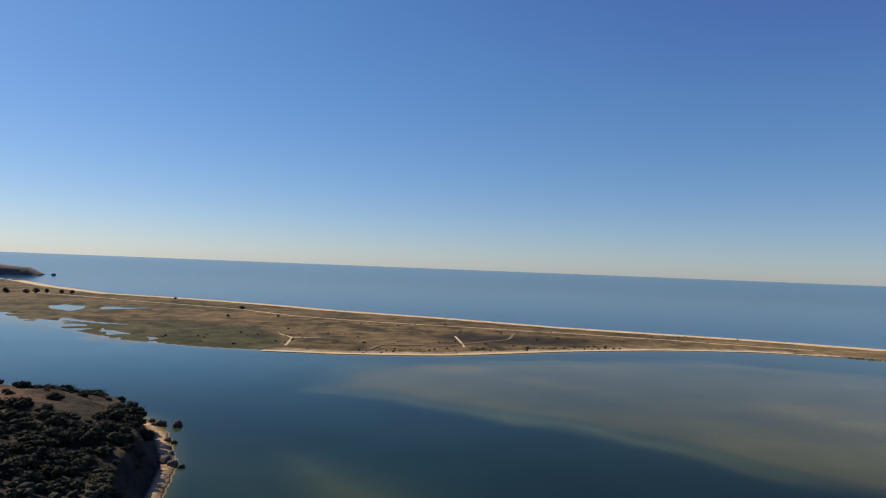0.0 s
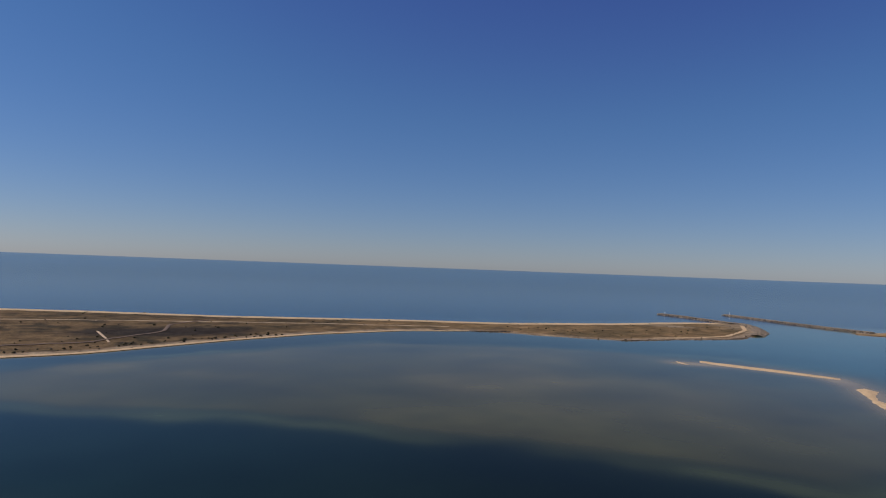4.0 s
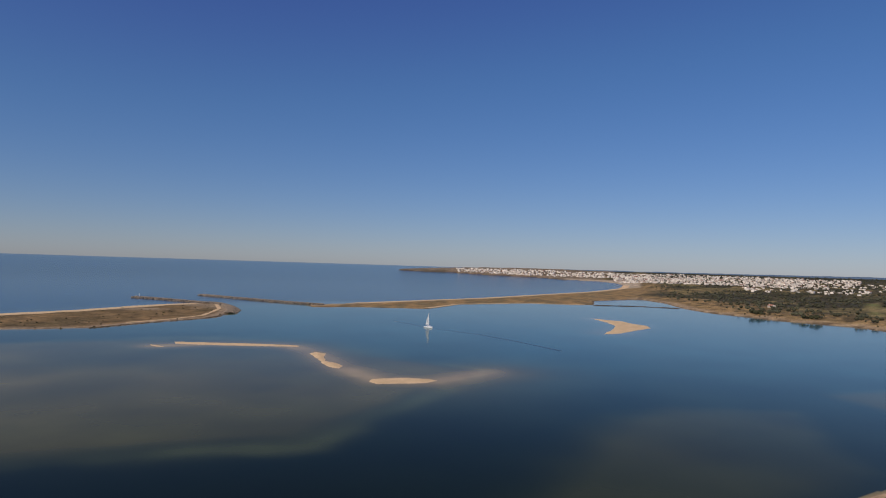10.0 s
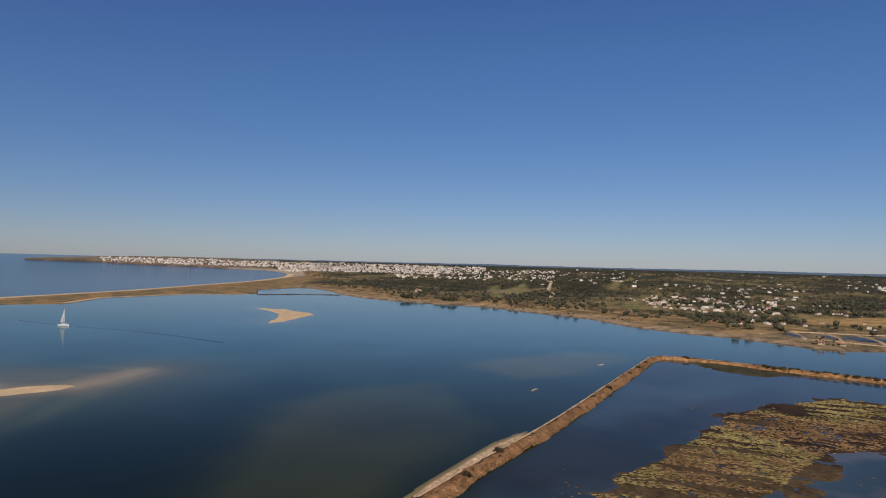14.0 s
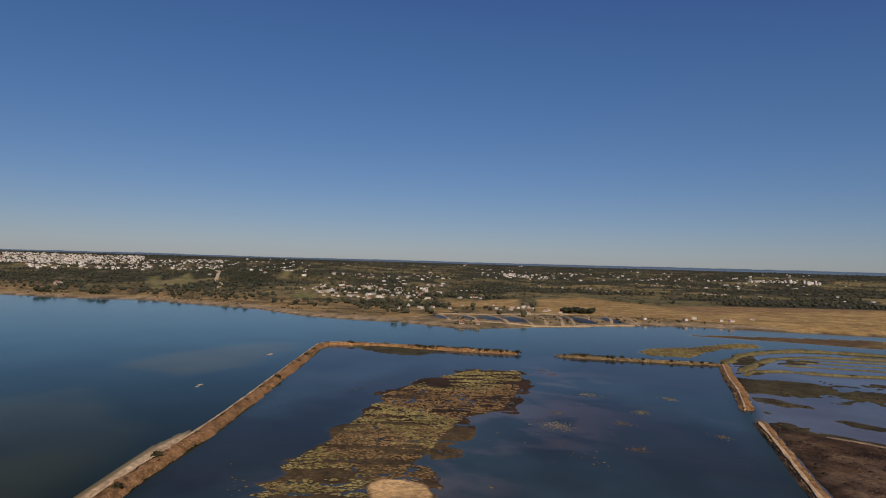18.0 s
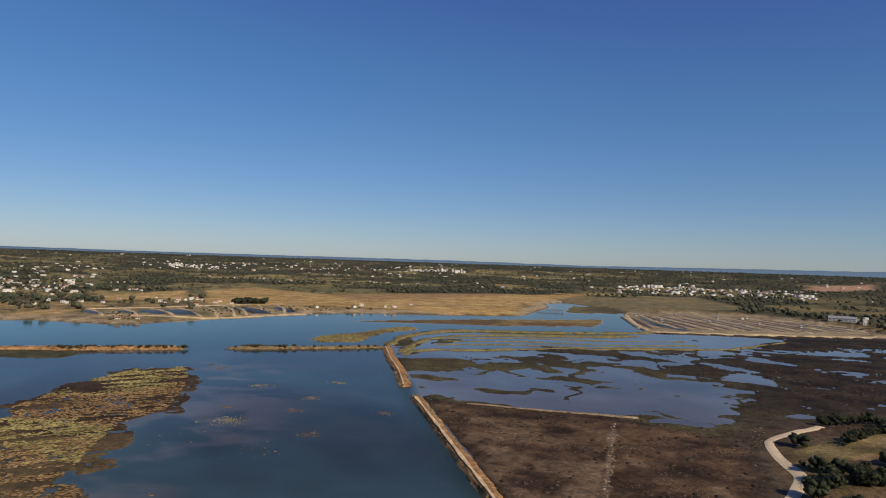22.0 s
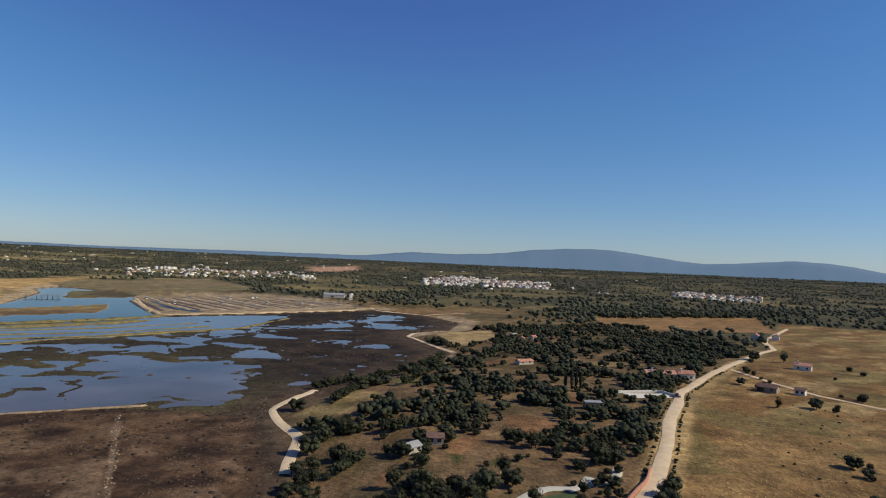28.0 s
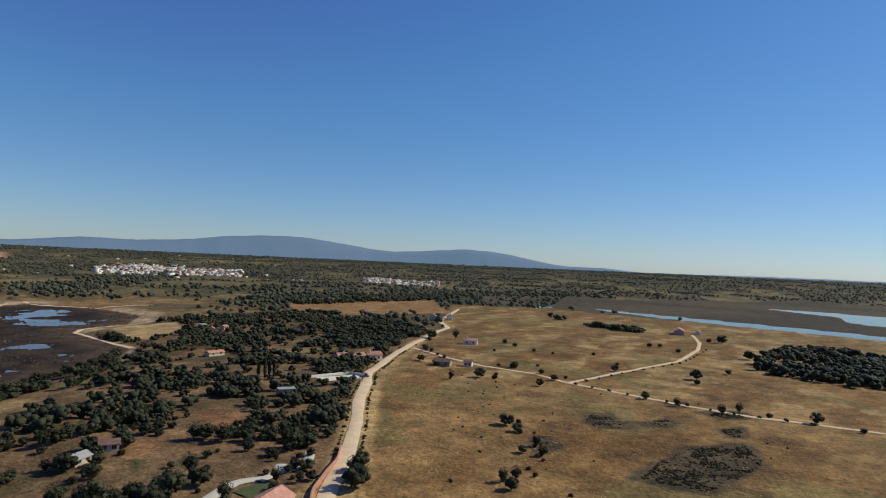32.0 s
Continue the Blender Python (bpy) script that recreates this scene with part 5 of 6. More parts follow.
def boulder(x, y, size, label="dark weathered boulder at the water's edge"):
    v, f = finer(ICO2_V, ICO2_F)
    k = 1 + 0.5 * (grain(v[:, 0] * 3 + x, v[:, 1] * 3 + v[:, 2] * 2, 1.1, 3, 3) - 0.5)
    ob = new("boulder", mesh_from("boulder", v * k[:, None] * np.array((1, 0.8, 0.75)) * size, f, ROCK))
    ob.matrix_world = pose(x, y, size * 0.25, 0, 0, rng.uniform(0, 360))
    tagged(ob, label, "boulder", "boulders by the headland")


for x, y, s in ((-99, 234, 2.0), (-93, 234, 2.0), (-101, 233, 1.2), (-76, 189, 1.7), (-79, 191, 2.4), (-73, 188, 1.0), (-85, 212, 1.0), (-88, 214, 1.3), (-81, 200, 1.1), (-104, 238, 1.4)):
    boulder(x, y, s)

# bushes on the dykes
q = resample(DYKE_LONG, 2.0)
row = np.concatenate([q[(q[:, 1] < -285) & (q[:, 1] > -330)], q[(q[:, 1] < -250) & (q[:, 1] > -285)][::4], resample(DYKE_SIDE, 2.2)[3:16], resample(DYKE_SIDE, 6)[5:], q[::13]])
row = row + rng.uniform(-1.2, 1.2, row.shape)
for x, y in row:
    ob = new("dyke_bush", bush_mesh)
    s = rng.uniform(0.45, 1.1)
    ob.matrix_world = Matrix.Translation((x, y, 1.1)) @ pose(0, 0, 0, 0, 0, rng.uniform(0, 360)) @ Matrix.Diagonal((s, s, s, 1))
    tagged(ob, "dark round bush on the earth dyke", "bush", "bushes along the dykes")

# spit: scattered bushes
p = np.concatenate([scatter(SPIT[8:35], 16, lambda x, y: 0.5 * (grain(x, y, 60, 2, 3) > 0.45), 41), scatter([(-60, 440), (150, 525), (140, 545), (0, 480), (-70, 455)], 6, lambda x, y: x * 0 + 0.6, 43)])
far_wood("dune_bushes", p, rng.uniform(0.4, 1.2, len(p)), "low dark bushes on the sandy spit", 3, SCRUB, 0.35)
plant([(-238, 776), (-616, 918), (-596, 930), (-586, 936), (-584, 958), (-560, 955), (-543, 952), (-640, 950), (-220, 671), (-383, 933), (-174, 693)], [1.05, 1.3, 1.4, 1.4, 1.1, 1.1, 1.1, 1.2, 0.6, 0.7, 0.5], "bushes on the spit", [0] * 11)

# far country: woods and orchards
g = np.random.default_rng(99)
n = 100000
a, r = np.radians(g.uniform(96, 286, n)), 480 + 3900 * g.uniform(0, 1, n) ** 1.25
x, y = -np.sin(a) * r, np.cos(a) * r
vx = np.array([(1000, -650), (900, -690), (1120, -780), (590, -620), (340, -700), (-180, -950), (780, -1400)])
pick = g.integers(0, len(vx), 1500)
x[:1500], y[:1500] = vx[pick, 0] + g.normal(size=1500) * 90, vx[pick, 1] + g.normal(size=1500) * 70
r = np.hypot(x, y)
d = inside(x, y, MAINLAND)
green = GREEN(x, y, r)
ok = (d > 45 + 120 * g.uniform(0, 1, n) ** 2) & (inside(x, y, FIELD) < 0) & (inside(x, y, GROVES) < 0) & (inside(x, y, PANS) < 0) & (inside(x, y, RIVER) < -5) & (inside(x, y, RIVER_TWO) < -5)
for ring in ([(299, -712), (237, -740), (223, -1000), (319, -1271), (487, -1049), (578, -811), (450, -640)], [(247, -1206), (-16, -1520), (-100, -1100), (-27, -1010), (77, -920), (160, -960)], [(-302, -2222), (-616, -2552), (-701, -3025), (-403, -2795)], [(-820, -560), (-830, 300), (-1900, 600), (-2000, -500), (-1100, -700)], [(455, -385), (425, -400), (398, -600), (440, -620), (520, -450)]):
    ok &= inside(x, y, ring) < 3
ok &= ~((x > 800) & (y > -60))
for ring in GOLF + PLOUGHED + STUBBLE:
    ok &= inside(x, y, ring) < 4
plot = lattice(np.floor((x * 0.8 + y * 0.6) / 150), np.floor((y * 0.8 - x * 0.6) / 80), 19)
chance = np.clip((green + 0.3 * (plot - 0.5) + 0.06 * step(-x - 250, 200) * step(r - 750, 250) - 0.48) / 0.12, 0.02, 0.95)
chance[:1500] = 0.45
for ring in WOODS:
    chance = np.maximum(chance, 0.95 * (inside(x, y, ring) > 0))
chance = np.maximum(chance, 0.9 * (np.hypot((x - 1750) / 1.5, y + 850) < 280))
ok &= g.uniform(size=n) < chance * np.where(x < 100, 0.62, 0.5)
spots, rs = np.stack([x[ok], y[ok]], -1), r[ok]
sizes = g.uniform(1.4, 3.8, len(rs)) * (1 + 0.25 * np.clip((rs - 1500) / 2000, 0, 1))
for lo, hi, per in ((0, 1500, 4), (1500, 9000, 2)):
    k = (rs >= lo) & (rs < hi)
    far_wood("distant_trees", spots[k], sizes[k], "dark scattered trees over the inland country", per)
fringe = np.concatenate([resample(MAIN_SHORE[27:42], 4.0) + g.normal(size=2) for _ in range(5)])
fringe = fringe + g.normal(size=fringe.shape) * 30
fringe = fringe[(inside(fringe[:, 0], fringe[:, 1], MAINLAND) > 14) & (grain(fringe[:, 0], fringe[:, 1], 45, 2, 20) > 0.46) & (fringe[:, 0] < 1150)]
far_wood("shore_bushes", fringe, g.uniform(0.4, 1.5, len(fringe)), "low dark bushes and reeds behind the far lagoon shore", 3, SCRUB, 0.3)
p = scatter([(497, -620), (470, -655), (480, -665), (508, -630)], 4.5, lambda x, y: x * 0 + 1, 51)
far_wood("copse", p, rng.uniform(3, 4.5, len(p)), "dense dark copse in a dry field", 6, LEAF)
p = np.concatenate([resample([(1062, -152), (1040, -166)], 4) + (14, -12), resample([(985, -205), (976, -218)], 4) + (16, -14)])
far_wood("shore_trees", p, rng.uniform(2, 4, len(p)), "dark trees along the far lagoon shore", 6, LEAF)


# ---- low marsh growth ----
def growth(name, ring, gap, size, mat, label, keep, flat, seed, long=0):
    p = scatter(ring, gap, keep, seed)
    z = place(p[:, 0], p[:, 1])[0]
    ok = z > 0.02
    p, z = p[ok], z[ok]
    c = np.concatenate([p, z[:, None]], 1)
    v, f = lumps(c, np.random.default_rng(seed).uniform(*size, len(p)), False, 0.35, flat)
    if long:
        # drawn out across the line from the middle of the lagoon
        o = v.reshape(len(c), -1, 3) - c[:, None]
        k = np.array((0.57, 0.82))
        w = (o[..., :2] * k).sum(-1, keepdims=True)
        o[..., :2] += (long - 1) * w * k
        v = (o + c[:, None]).reshape(-1, 3)
    tagged(new(name, mesh_from(name, v, f, mat)), label, "marsh plants", kind="stuff")


CUSHION = material("marsh_cushions", (0.20, 0.148, 0.055), 0.9, 0.05, 0.35, 12.0, spec=0.1)
TUSSOCK = material("dry_tussocks", (0.15, 0.1, 0.055), 0.95, 0.06, 0.45, 12.0, spec=0.1)
SAMPHIRE = material("dark_samphire", (0.06, 0.042, 0.028), 0.95, 0.05, 0.4, 12.0, spec=0.1)
def rib(x, y):
    return grain(x * 0.9 - y * 0.7, x * 0.2 + y * 0.26, 6.0, 3, 91)


def off_sand(x, y):
    return np.hypot((x - 135.5) / 1.15, y + 104) > 9


OLIVE = material("olive_cushions", (0.255, 0.2, 0.075), 0.9, 0.05, 0.45, 12.0, spec=0.1)
RUSSET = material("russet_cushions", (0.22, 0.135, 0.06), 0.9, 0.05, 0.35, 12.0, spec=0.1)
growth("marsh_cushions", MARSH, 0.85, (0.15, 0.52), OLIVE, "yellow-olive cushions of salt marsh plants", lambda x, y: 0.85 * off_sand(x, y) * (rib(x, y) > 0.43) * np.clip((grain(x, y, 30, 4, 14) - 0.38) * 6, 0, 1), 0.5, 61, 2.0)
growth("marsh_cushions", MARSH, 0.95, (0.15, 0.5), RUSSET, "russet cushions of salt marsh plants", lambda x, y: 0.85 * off_sand(x, y) * (rib(x, y) > 0.40) * np.clip((0.6 - grain(x, y, 30, 4, 14)) * 6, 0, 1), 0.5, 65, 2.0)
BED = [(260, -165), (270, -220), (255, -300), (215, -285), (190, -230), (140, -210), (100, -150), (95, -90), (120, -50), (175, -60), (225, -140)]
sparse = scatter(BED, 2.2, lambda x, y: 0.08 * (grain(x, y, 24, 4, 17) > 0.55) + 0.45 * (grain(x, y, 24, 4, 17) > 0.64), 66)
sparse = sparse[inside(sparse[:, 0], sparse[:, 1], MARSH) < 0]
v, f = lumps(np.concatenate([sparse, np.full((len(sparse), 1), -0.02)], 1), np.random.default_rng(8).uniform(0.2, 0.75, len(sparse)), False, 0.35, 0.25)
tagged(new("sea_weed", mesh_from("sea_weed", v, f, TUSSOCK)), "brown tufts of weed breaking the still water", "marsh plants", kind="stuff")
for k, (cx, cy, wide) in enumerate(((157, -194, 4.5), (186, -254, 3.0), (151, -242, 2.6), (159, -279, 2.6), (120, -192, 2.2), (145, -219, 2.4), (233, -283, 2.6), (245, -289, 2.0), (171, -212, 2.0), (112, -232, 2.0))):
    gg = np.random.default_rng(200 + k)
    n = int(34 * wide)
    c = np.stack([cx + gg.normal(size=n) * wide * 0.75, cy + gg.normal(size=n) * wide * 0.75, np.full(n, -0.02)], -1)
    v, f = lumps(c, gg.uniform(0.12, 0.45, n), False, 0.35, 0.3)
    tagged(new("marsh_tufts", mesh_from("marsh_tufts", v, f, OLIVE if k < 4 else TUSSOCK)), "olive tuft of marsh plants standing in still water", "marsh plants", kind="stuff")
clods([(26, -258), (24, -230), (22, -207), (19, -170), (15, -140)], 0.7, 150, (0.12, 0.5), CRUMB, "pale crumbled earth of an old bank across the marsh", 71)
clods([(-9, -238), (-18, -245), (-25, -253), (-24, -272), (-36, -303), (-51, -321)], 1.2, 90, (0.12, 0.35), CRUMB, "pale crumbled earth along the marsh edge", 72)
CLUMP = material("dry_bank_grass", (0.24, 0.15, 0.065), 0.95, 0.1, 0.5, 10.0, spec=0.1)
for line, n, seed in ((DYKE_LONG, 4200, 73), (DYKE_SIDE, 700, 74), (DYKE_SPUR, 700, 75), (DYKE_LAND, 900, 76)):
    gg = np.random.default_rng(seed)
    q = resample(line, 1.0)
    s = sides(q)
    i = gg.integers(0, len(q), n)
    u = gg.choice([-1, 1], n) * gg.uniform(0.7, 3.3, n) * (0.62 if line is DYKE_LAND else 1.0)
    c = np.concatenate([q[i] + s[i] * u[:, None], (1.5 - 0.36 * np.abs(u))[:, None]], 1)
    v, f = lumps(c, gg.uniform(0.1, 0.42, n), False, 0.35, 0.7)
    tagged(new("bank_grass", mesh_from("bank_grass", v, f, CLUMP)), "dry ochre grass clumps on the flanks of the dyke", "grass", kind="stuff")
STRAWS = material("straw_tufts", (0.46, 0.3, 0.13), 0.95, 0.1, 0.4, 10.0, spec=0.1)
growth("straw_tufts", [(-105, -118), (-150, -165), (-215, -232), (-262, -225), (-275, -120), (-270, -60), (-170, -50)], 1.5, (0.1, 0.3), STRAWS, "pale dry grass tufts over the field", lambda x, y: 0.05 + 0.5 * (grain(x, y, 16, 3, 36) > 0.55), 0.6, 67)
growth("dry_tussocks", BROWN, 0.9, (0.08, 0.22), CRUMB, "pale dry tussocks on the brown marsh", lambda x, y: 0.02 + 0.32 * (grain(x, y, 18, 3, 15) > 0.56), 0.5, 62)
growth("samphire", TIDAL, 3.4, (0.4, 1.2), SAMPHIRE, "dark low samphire over the tidal mud", lambda x, y: 0.5 * (grain(x, y, 20, 3, 16) > 0.45), 0.3, 63)
growth("isle_grass", ISLE, 3.2, (0.8, 1.8), CUSHION, "yellow-olive grass on a tidal island", lambda x, y: x * 0 + 0.6, 0.25, 64)


# ---- jetties ----
def jetty(line, label, tall=0.72):
    q = resample(line, 3.0)
    s = sides(q)
    thing = tagged(new("jetty"), label, "jetty", "jetties of the inlet")
    rows = [np.concatenate([q + s * u, np.full((len(q), 1), z)], 1) for u, z in ((-9, -2), (-5, 1.3 * tall), (-2.5, 2.6 * tall), (2.5, 2.6 * tall), (5, 1.3 * tall), (9, -2))]
    strip("core", rows, ROCK, thing)
    n = len(q) * 14
    i = rng.integers(0, len(q), n)
    u = rng.uniform(-8, 8, n)
    c = np.concatenate([q[i] + s[i] * u[:, None] + rng.uniform(-1.5, 1.5, (n, 2)), ((2.8 - np.clip(np.abs(u) - 2.5, 0, 9) * 0.55) * tall)[:, None]], 1)
    v, f = lumps(c, rng.uniform(0.4, 1.1, n), False, 0.3, 0.8)
    ob = new("rocks", mesh_from("rocks", v, f, JETTY_ROCK))
    ob.parent = thing
    tagged(ob, "piled pale armour rocks", kind="stuff")


JETTY_ROCK = material("armour_rock", (0.30, 0.24, 0.17), 0.9, 0.3, 0.4, 8.0, spec=0.2)
jetty([(790, 716), (786, 677), (762, 590), (748, 560)], "eastern rock jetty of the lagoon inlet")
jetty([(914, 694), (869, 567), (838, 462), (835, 430)], "western rock jetty of the lagoon inlet")
jetty([(758, 584), (765, 556), (726, 510), (674, 465), (629, 440)], "rock revetment round the tip of the spit", 0.55)
clods([(428, 436), (496, 429), (554, 420), (600, 428)], 1.6, 260, (0.4, 1.0), ROCK, "dark rocks along the lagoon shore of the spit", 78)
clods([(297, 549), (309, 542), (326, 536), (346, 529), (369, 523)], 1.4, 220, (0.4, 1.1), ROCK, "dark rocks and shrubs along the lagoon shore of the spit", 79)


def beacon(x, y):
    """A small harbour light on the head of a jetty."""
    thing = tagged(new("beacon"), "small pale harbour light on the jetty head", "beacon", "harbour lights of the inlet")
    for name, r0, r1, low, tall, mat in (("base", 1.0, 0.9, 1.2, 1.2, GREY_STONE), ("post", 0.4, 0.34, 2.4, 3.0, HULL), ("lantern", 0.5, 0.5, 5.4, 0.8, DARK), ("cap", 0.6, 0.1, 6.2, 0.4, HULL)):
        bm = bmesh.new()
        bmesh.ops.create_cone(bm, cap_ends=True, segments=12, radius1=r0, radius2=r1, depth=tall, matrix=Matrix.Translation((0, 0, low + tall / 2)))
        part(name, bm, mat, thing)
    thing.matrix_world = pose(x, y, 0)


GREY_STONE = material("pale_concrete", (0.42, 0.38, 0.32), 0.9, 0.5, 0.2)
beacon(788, 706)
beacon(910, 684)


# ---- sailing boat ----
def sailing_boat(x, y, turn):
    thing = tagged(new("sailing_boat"), "white sailing yacht with its mainsail up on the lagoon", "boat")
    bm = bmesh.new()
    rings = []
    for t in np.linspace(0, 1, 9):
        w = 1.9 * (1 - max(0, (t - 0.45) / 0.55) ** 2.2) * (0.8 + 0.2 * min(1, t * 3)) + 0.03
        deck = 1.25 + 0.35 * t * t
        rings.append([bm.verts.new((px, -5.5 + 11 * t, pz)) for px, pz in ((-w, deck), (-w * 0.92, 0.35), (-w * 0.45, -0.45), (0, -0.6), (w * 0.45, -0.45), (w * 0.92, 0.35), (w, deck))])
    for p, q in zip(rings[:-1], rings[1:]):
        for i in range(6):
            bm.faces.new((p[i], p[i + 1], q[i + 1], q[i]))
        bm.faces.new((p[6], p[0], q[0], q[6]))
    bm.faces.new(rings[0][::-1])
    bm.faces.new(rings[-1])
    bmesh.ops.recalc_face_normals(bm, faces=bm.faces)
    part("hull", bm, HULL, thing)
    bm = bmesh.new()
    bmesh.ops.create_cube(bm, size=1, matrix=Matrix.Translation((0, 0.4, 1.75)) @ Matrix.Diagonal((2.2, 4.2, 0.8, 1)))
    bmesh.ops.bevel(bm, geom=bm.edges[:], offset=0.2, segments=2, affect="EDGES")
    cabin = part("cabin", bm, HULL, thing)
    for side in (-1, 1):
        bm = bmesh.new()
        bmesh.ops.create_cube(bm, size=1, matrix=Matrix.Translation((side * 1.11, 0.5, 1.85)) @ Matrix.Diagonal((0.05, 2.6, 0.28, 1)))
        part("window", bm, DARK, cabin, "dark cabin window")
    bm = bmesh.new()
    bmesh.ops.create_cone(bm, cap_ends=True, segments=10, radius1=0.14, radius2=0.09, depth=14, matrix=Matrix.Translation((0, 0.9, 8.2)))
    part("mast", bm, ALU, thing)
    bm = bmesh.new()
    bmesh.ops.create_cone(bm, cap_ends=True, segments=8, radius1=0.1, radius2=0.1, depth=4.8, matrix=Matrix.Translation((0.25, -1.6, 2.9)) @ pose(0, 0, 0, 90, 0, 5))
    part("boom", bm, ALU, thing)

    def sail(name, corners, belly, mat):
        bm = bmesh.new()
        a, b, c = (Vector(p) for p in corners)
        n = 8
        grid = []
        for i in range(n + 1):
            line = []
            for j in range(n + 1 - i):
                u, v = i / n, j / n
                p = a + (b - a) * u + (c - a) * v
                p.x += belly * 4 * v * (1 - u - v) + belly * u * v
                line.append(bm.verts.new(p))
            grid.append(line)
        for i in range(n):
            for j in range(n - i):
                bm.faces.new((grid[i][j], grid[i + 1][j], grid[i][j + 1]))
                if j < n - i - 1:
                    bm.faces.new((grid[i + 1][j], grid[i + 1][j + 1], grid[i][j + 1]))
        bmesh.ops.solidify(bm, geom=bm.faces[:], thickness=0.03)
        return part(name, bm, mat, thing)

    sail("mainsail", ((0, 0.75, 3.0), (0, 0.8, 14.8), (0.4, -3.8, 3.0)), 0.45, SAIL)
    for side in (-1, 1):
        bm = bmesh.new()
        top, low = Vector((0, 0.9, 14.5)), Vector((side * 1.7, 0.5, 1.4))
        m = (top - low).to_track_quat("Z", "Y").to_matrix().to_4x4()
        bmesh.ops.create_cone(bm, cap_ends=True, segments=5, radius1=0.025, radius2=0.025, depth=(top - low).length, matrix=Matrix.Translation((top + low) / 2) @ m)
        part("shroud", bm, ALU, thing)
    bm = bmesh.new()
    bmesh.ops.create_cube(bm, size=1, matrix=Matrix.Translation((0, -5.6, 0.2)) @ Matrix.Diagonal((0.1, 0.4, 1.8, 1)))
    part("rudder", bm, HULL, thing)
    thing.matrix_world = pose(x, y, 0, 0, 3, turn)


sailing_boat(602, 195, 150)


# ---- houses ----
def box(bm, x, y, z, sx, sy, sz):
    bmesh.ops.create_cube(bm, size=1, matrix=Matrix.Translation((x, y, z)) @ Matrix.Diagonal((sx, sy, sz, 1)))


def house(w, d, h, roof, label, wall_mat=None, roof_mat=None, chimney=True, floors=1):
    """Walls, a tiled gable or a flat roof with a parapet, door and windows."""
    thing = tagged(new("house"), label, "house")
    bm = bmesh.new()
    box(bm, 0, 0, h / 2 - 0.3, w, d, h + 0.6)
    if roof == "gable":
        top = [bm.verts.new(p) for p in ((-w / 2, -d / 2, h), (-w / 2, d / 2, h), (-w / 2, 0, h + d * 0.24), (w / 2, -d / 2, h), (w / 2, d / 2, h), (w / 2, 0, h + d * 0.24))]
        bm.faces.new((top[0], top[2], top[1]))
        bm.faces.new((top[3], top[4], top[5]))
    part("wall", bm, wall_mat or WHITE, thing)
    bm = bmesh.new()
    if roof == "gable":
        o, t = 0.35, 0.18
        prof = [(-d / 2 - o, h - 0.12), (0, h + d * 0.24 + 0.06), (d / 2 + o, h - 0.12), (d / 2 + o, h - 0.12 + t), (0, h + d * 0.24 + 0.06 + t), (-d / 2 - o, h - 0.12 + t)]
        left, right = ([bm.verts.new((s * (w / 2 + o), p, q)) for p, q in prof] for s in (-1, 1))
        for i in range(6):
            bm.faces.new((left[i], left[(i + 1) % 6], right[(i + 1) % 6], right[i]))
        for side in (left, right):
            bm.faces.new((side[0], side[1], side[4], side[5]))
            bm.faces.new((side[1], side[2], side[3], side[4]))
        bmesh.ops.recalc_face_normals(bm, faces=bm.faces)
        part("roof", bm, roof_mat or ROOF, thing)
    else:
        box(bm, 0, 0, h + 0.32, w + 0.1, d + 0.1, 0.3)
        part("roof", bm, roof_mat or WHITE, thing)
    if chimney:
        bm = bmesh.new()
        box(bm, w * 0.28, d * 0.18, h + d * 0.14 + 0.6, 0.7, 0.7, 2.2)
        box(bm, w * 0.28, d * 0.18, h + d * 0.14 + 1.75, 0.9, 0.9, 0.15)
        part("chimney", bm, wall_mat or WHITE, thing)
    for side in (-1, 1):
        for fl in range(floors):
            for k in range(max(2, int(w / 4))):
                bm = bmesh.new()
                box(bm, -w / 2 + (k + 0.5) * w / max(2, int(w / 4)), side * (d / 2 + 0.02), 1.5 + 2.9 * fl, 1.2, 0.08, 1.2)
                part("window", bm, DARK, thing, "dark window")
    bm = bmesh.new()
    box(bm, w * 0.08, -d / 2 - 0.03, 1.05, 1.1, 0.1, 2.1)
    part("door", bm, WOOD, thing, "brown wooden door")
    return thing


PINK = material("salmon_roof_tiles", (0.48, 0.24, 0.17), 0.85, 0.6, 0.2, 6.0, 0.06, 6.0, spec=0.2)
RUIN = material("old_dark_tiles", (0.17, 0.10, 0.075), 0.9, 0.6, 0.3, 6.0, 0.06, 6.0, spec=0.2)
CREAM = material("cream_render", (0.46, 0.4, 0.3), 0.9, 0.4, 0.15)
GREY = material("grey_sheet_roof", (0.3, 0.29, 0.27), 0.6, 0.6, 0.1, 6.0)


def put(thing, x, y, turn):
    thing.matrix_world = pose(x, y, height(x, y), 0, 0, turn)
    return thing


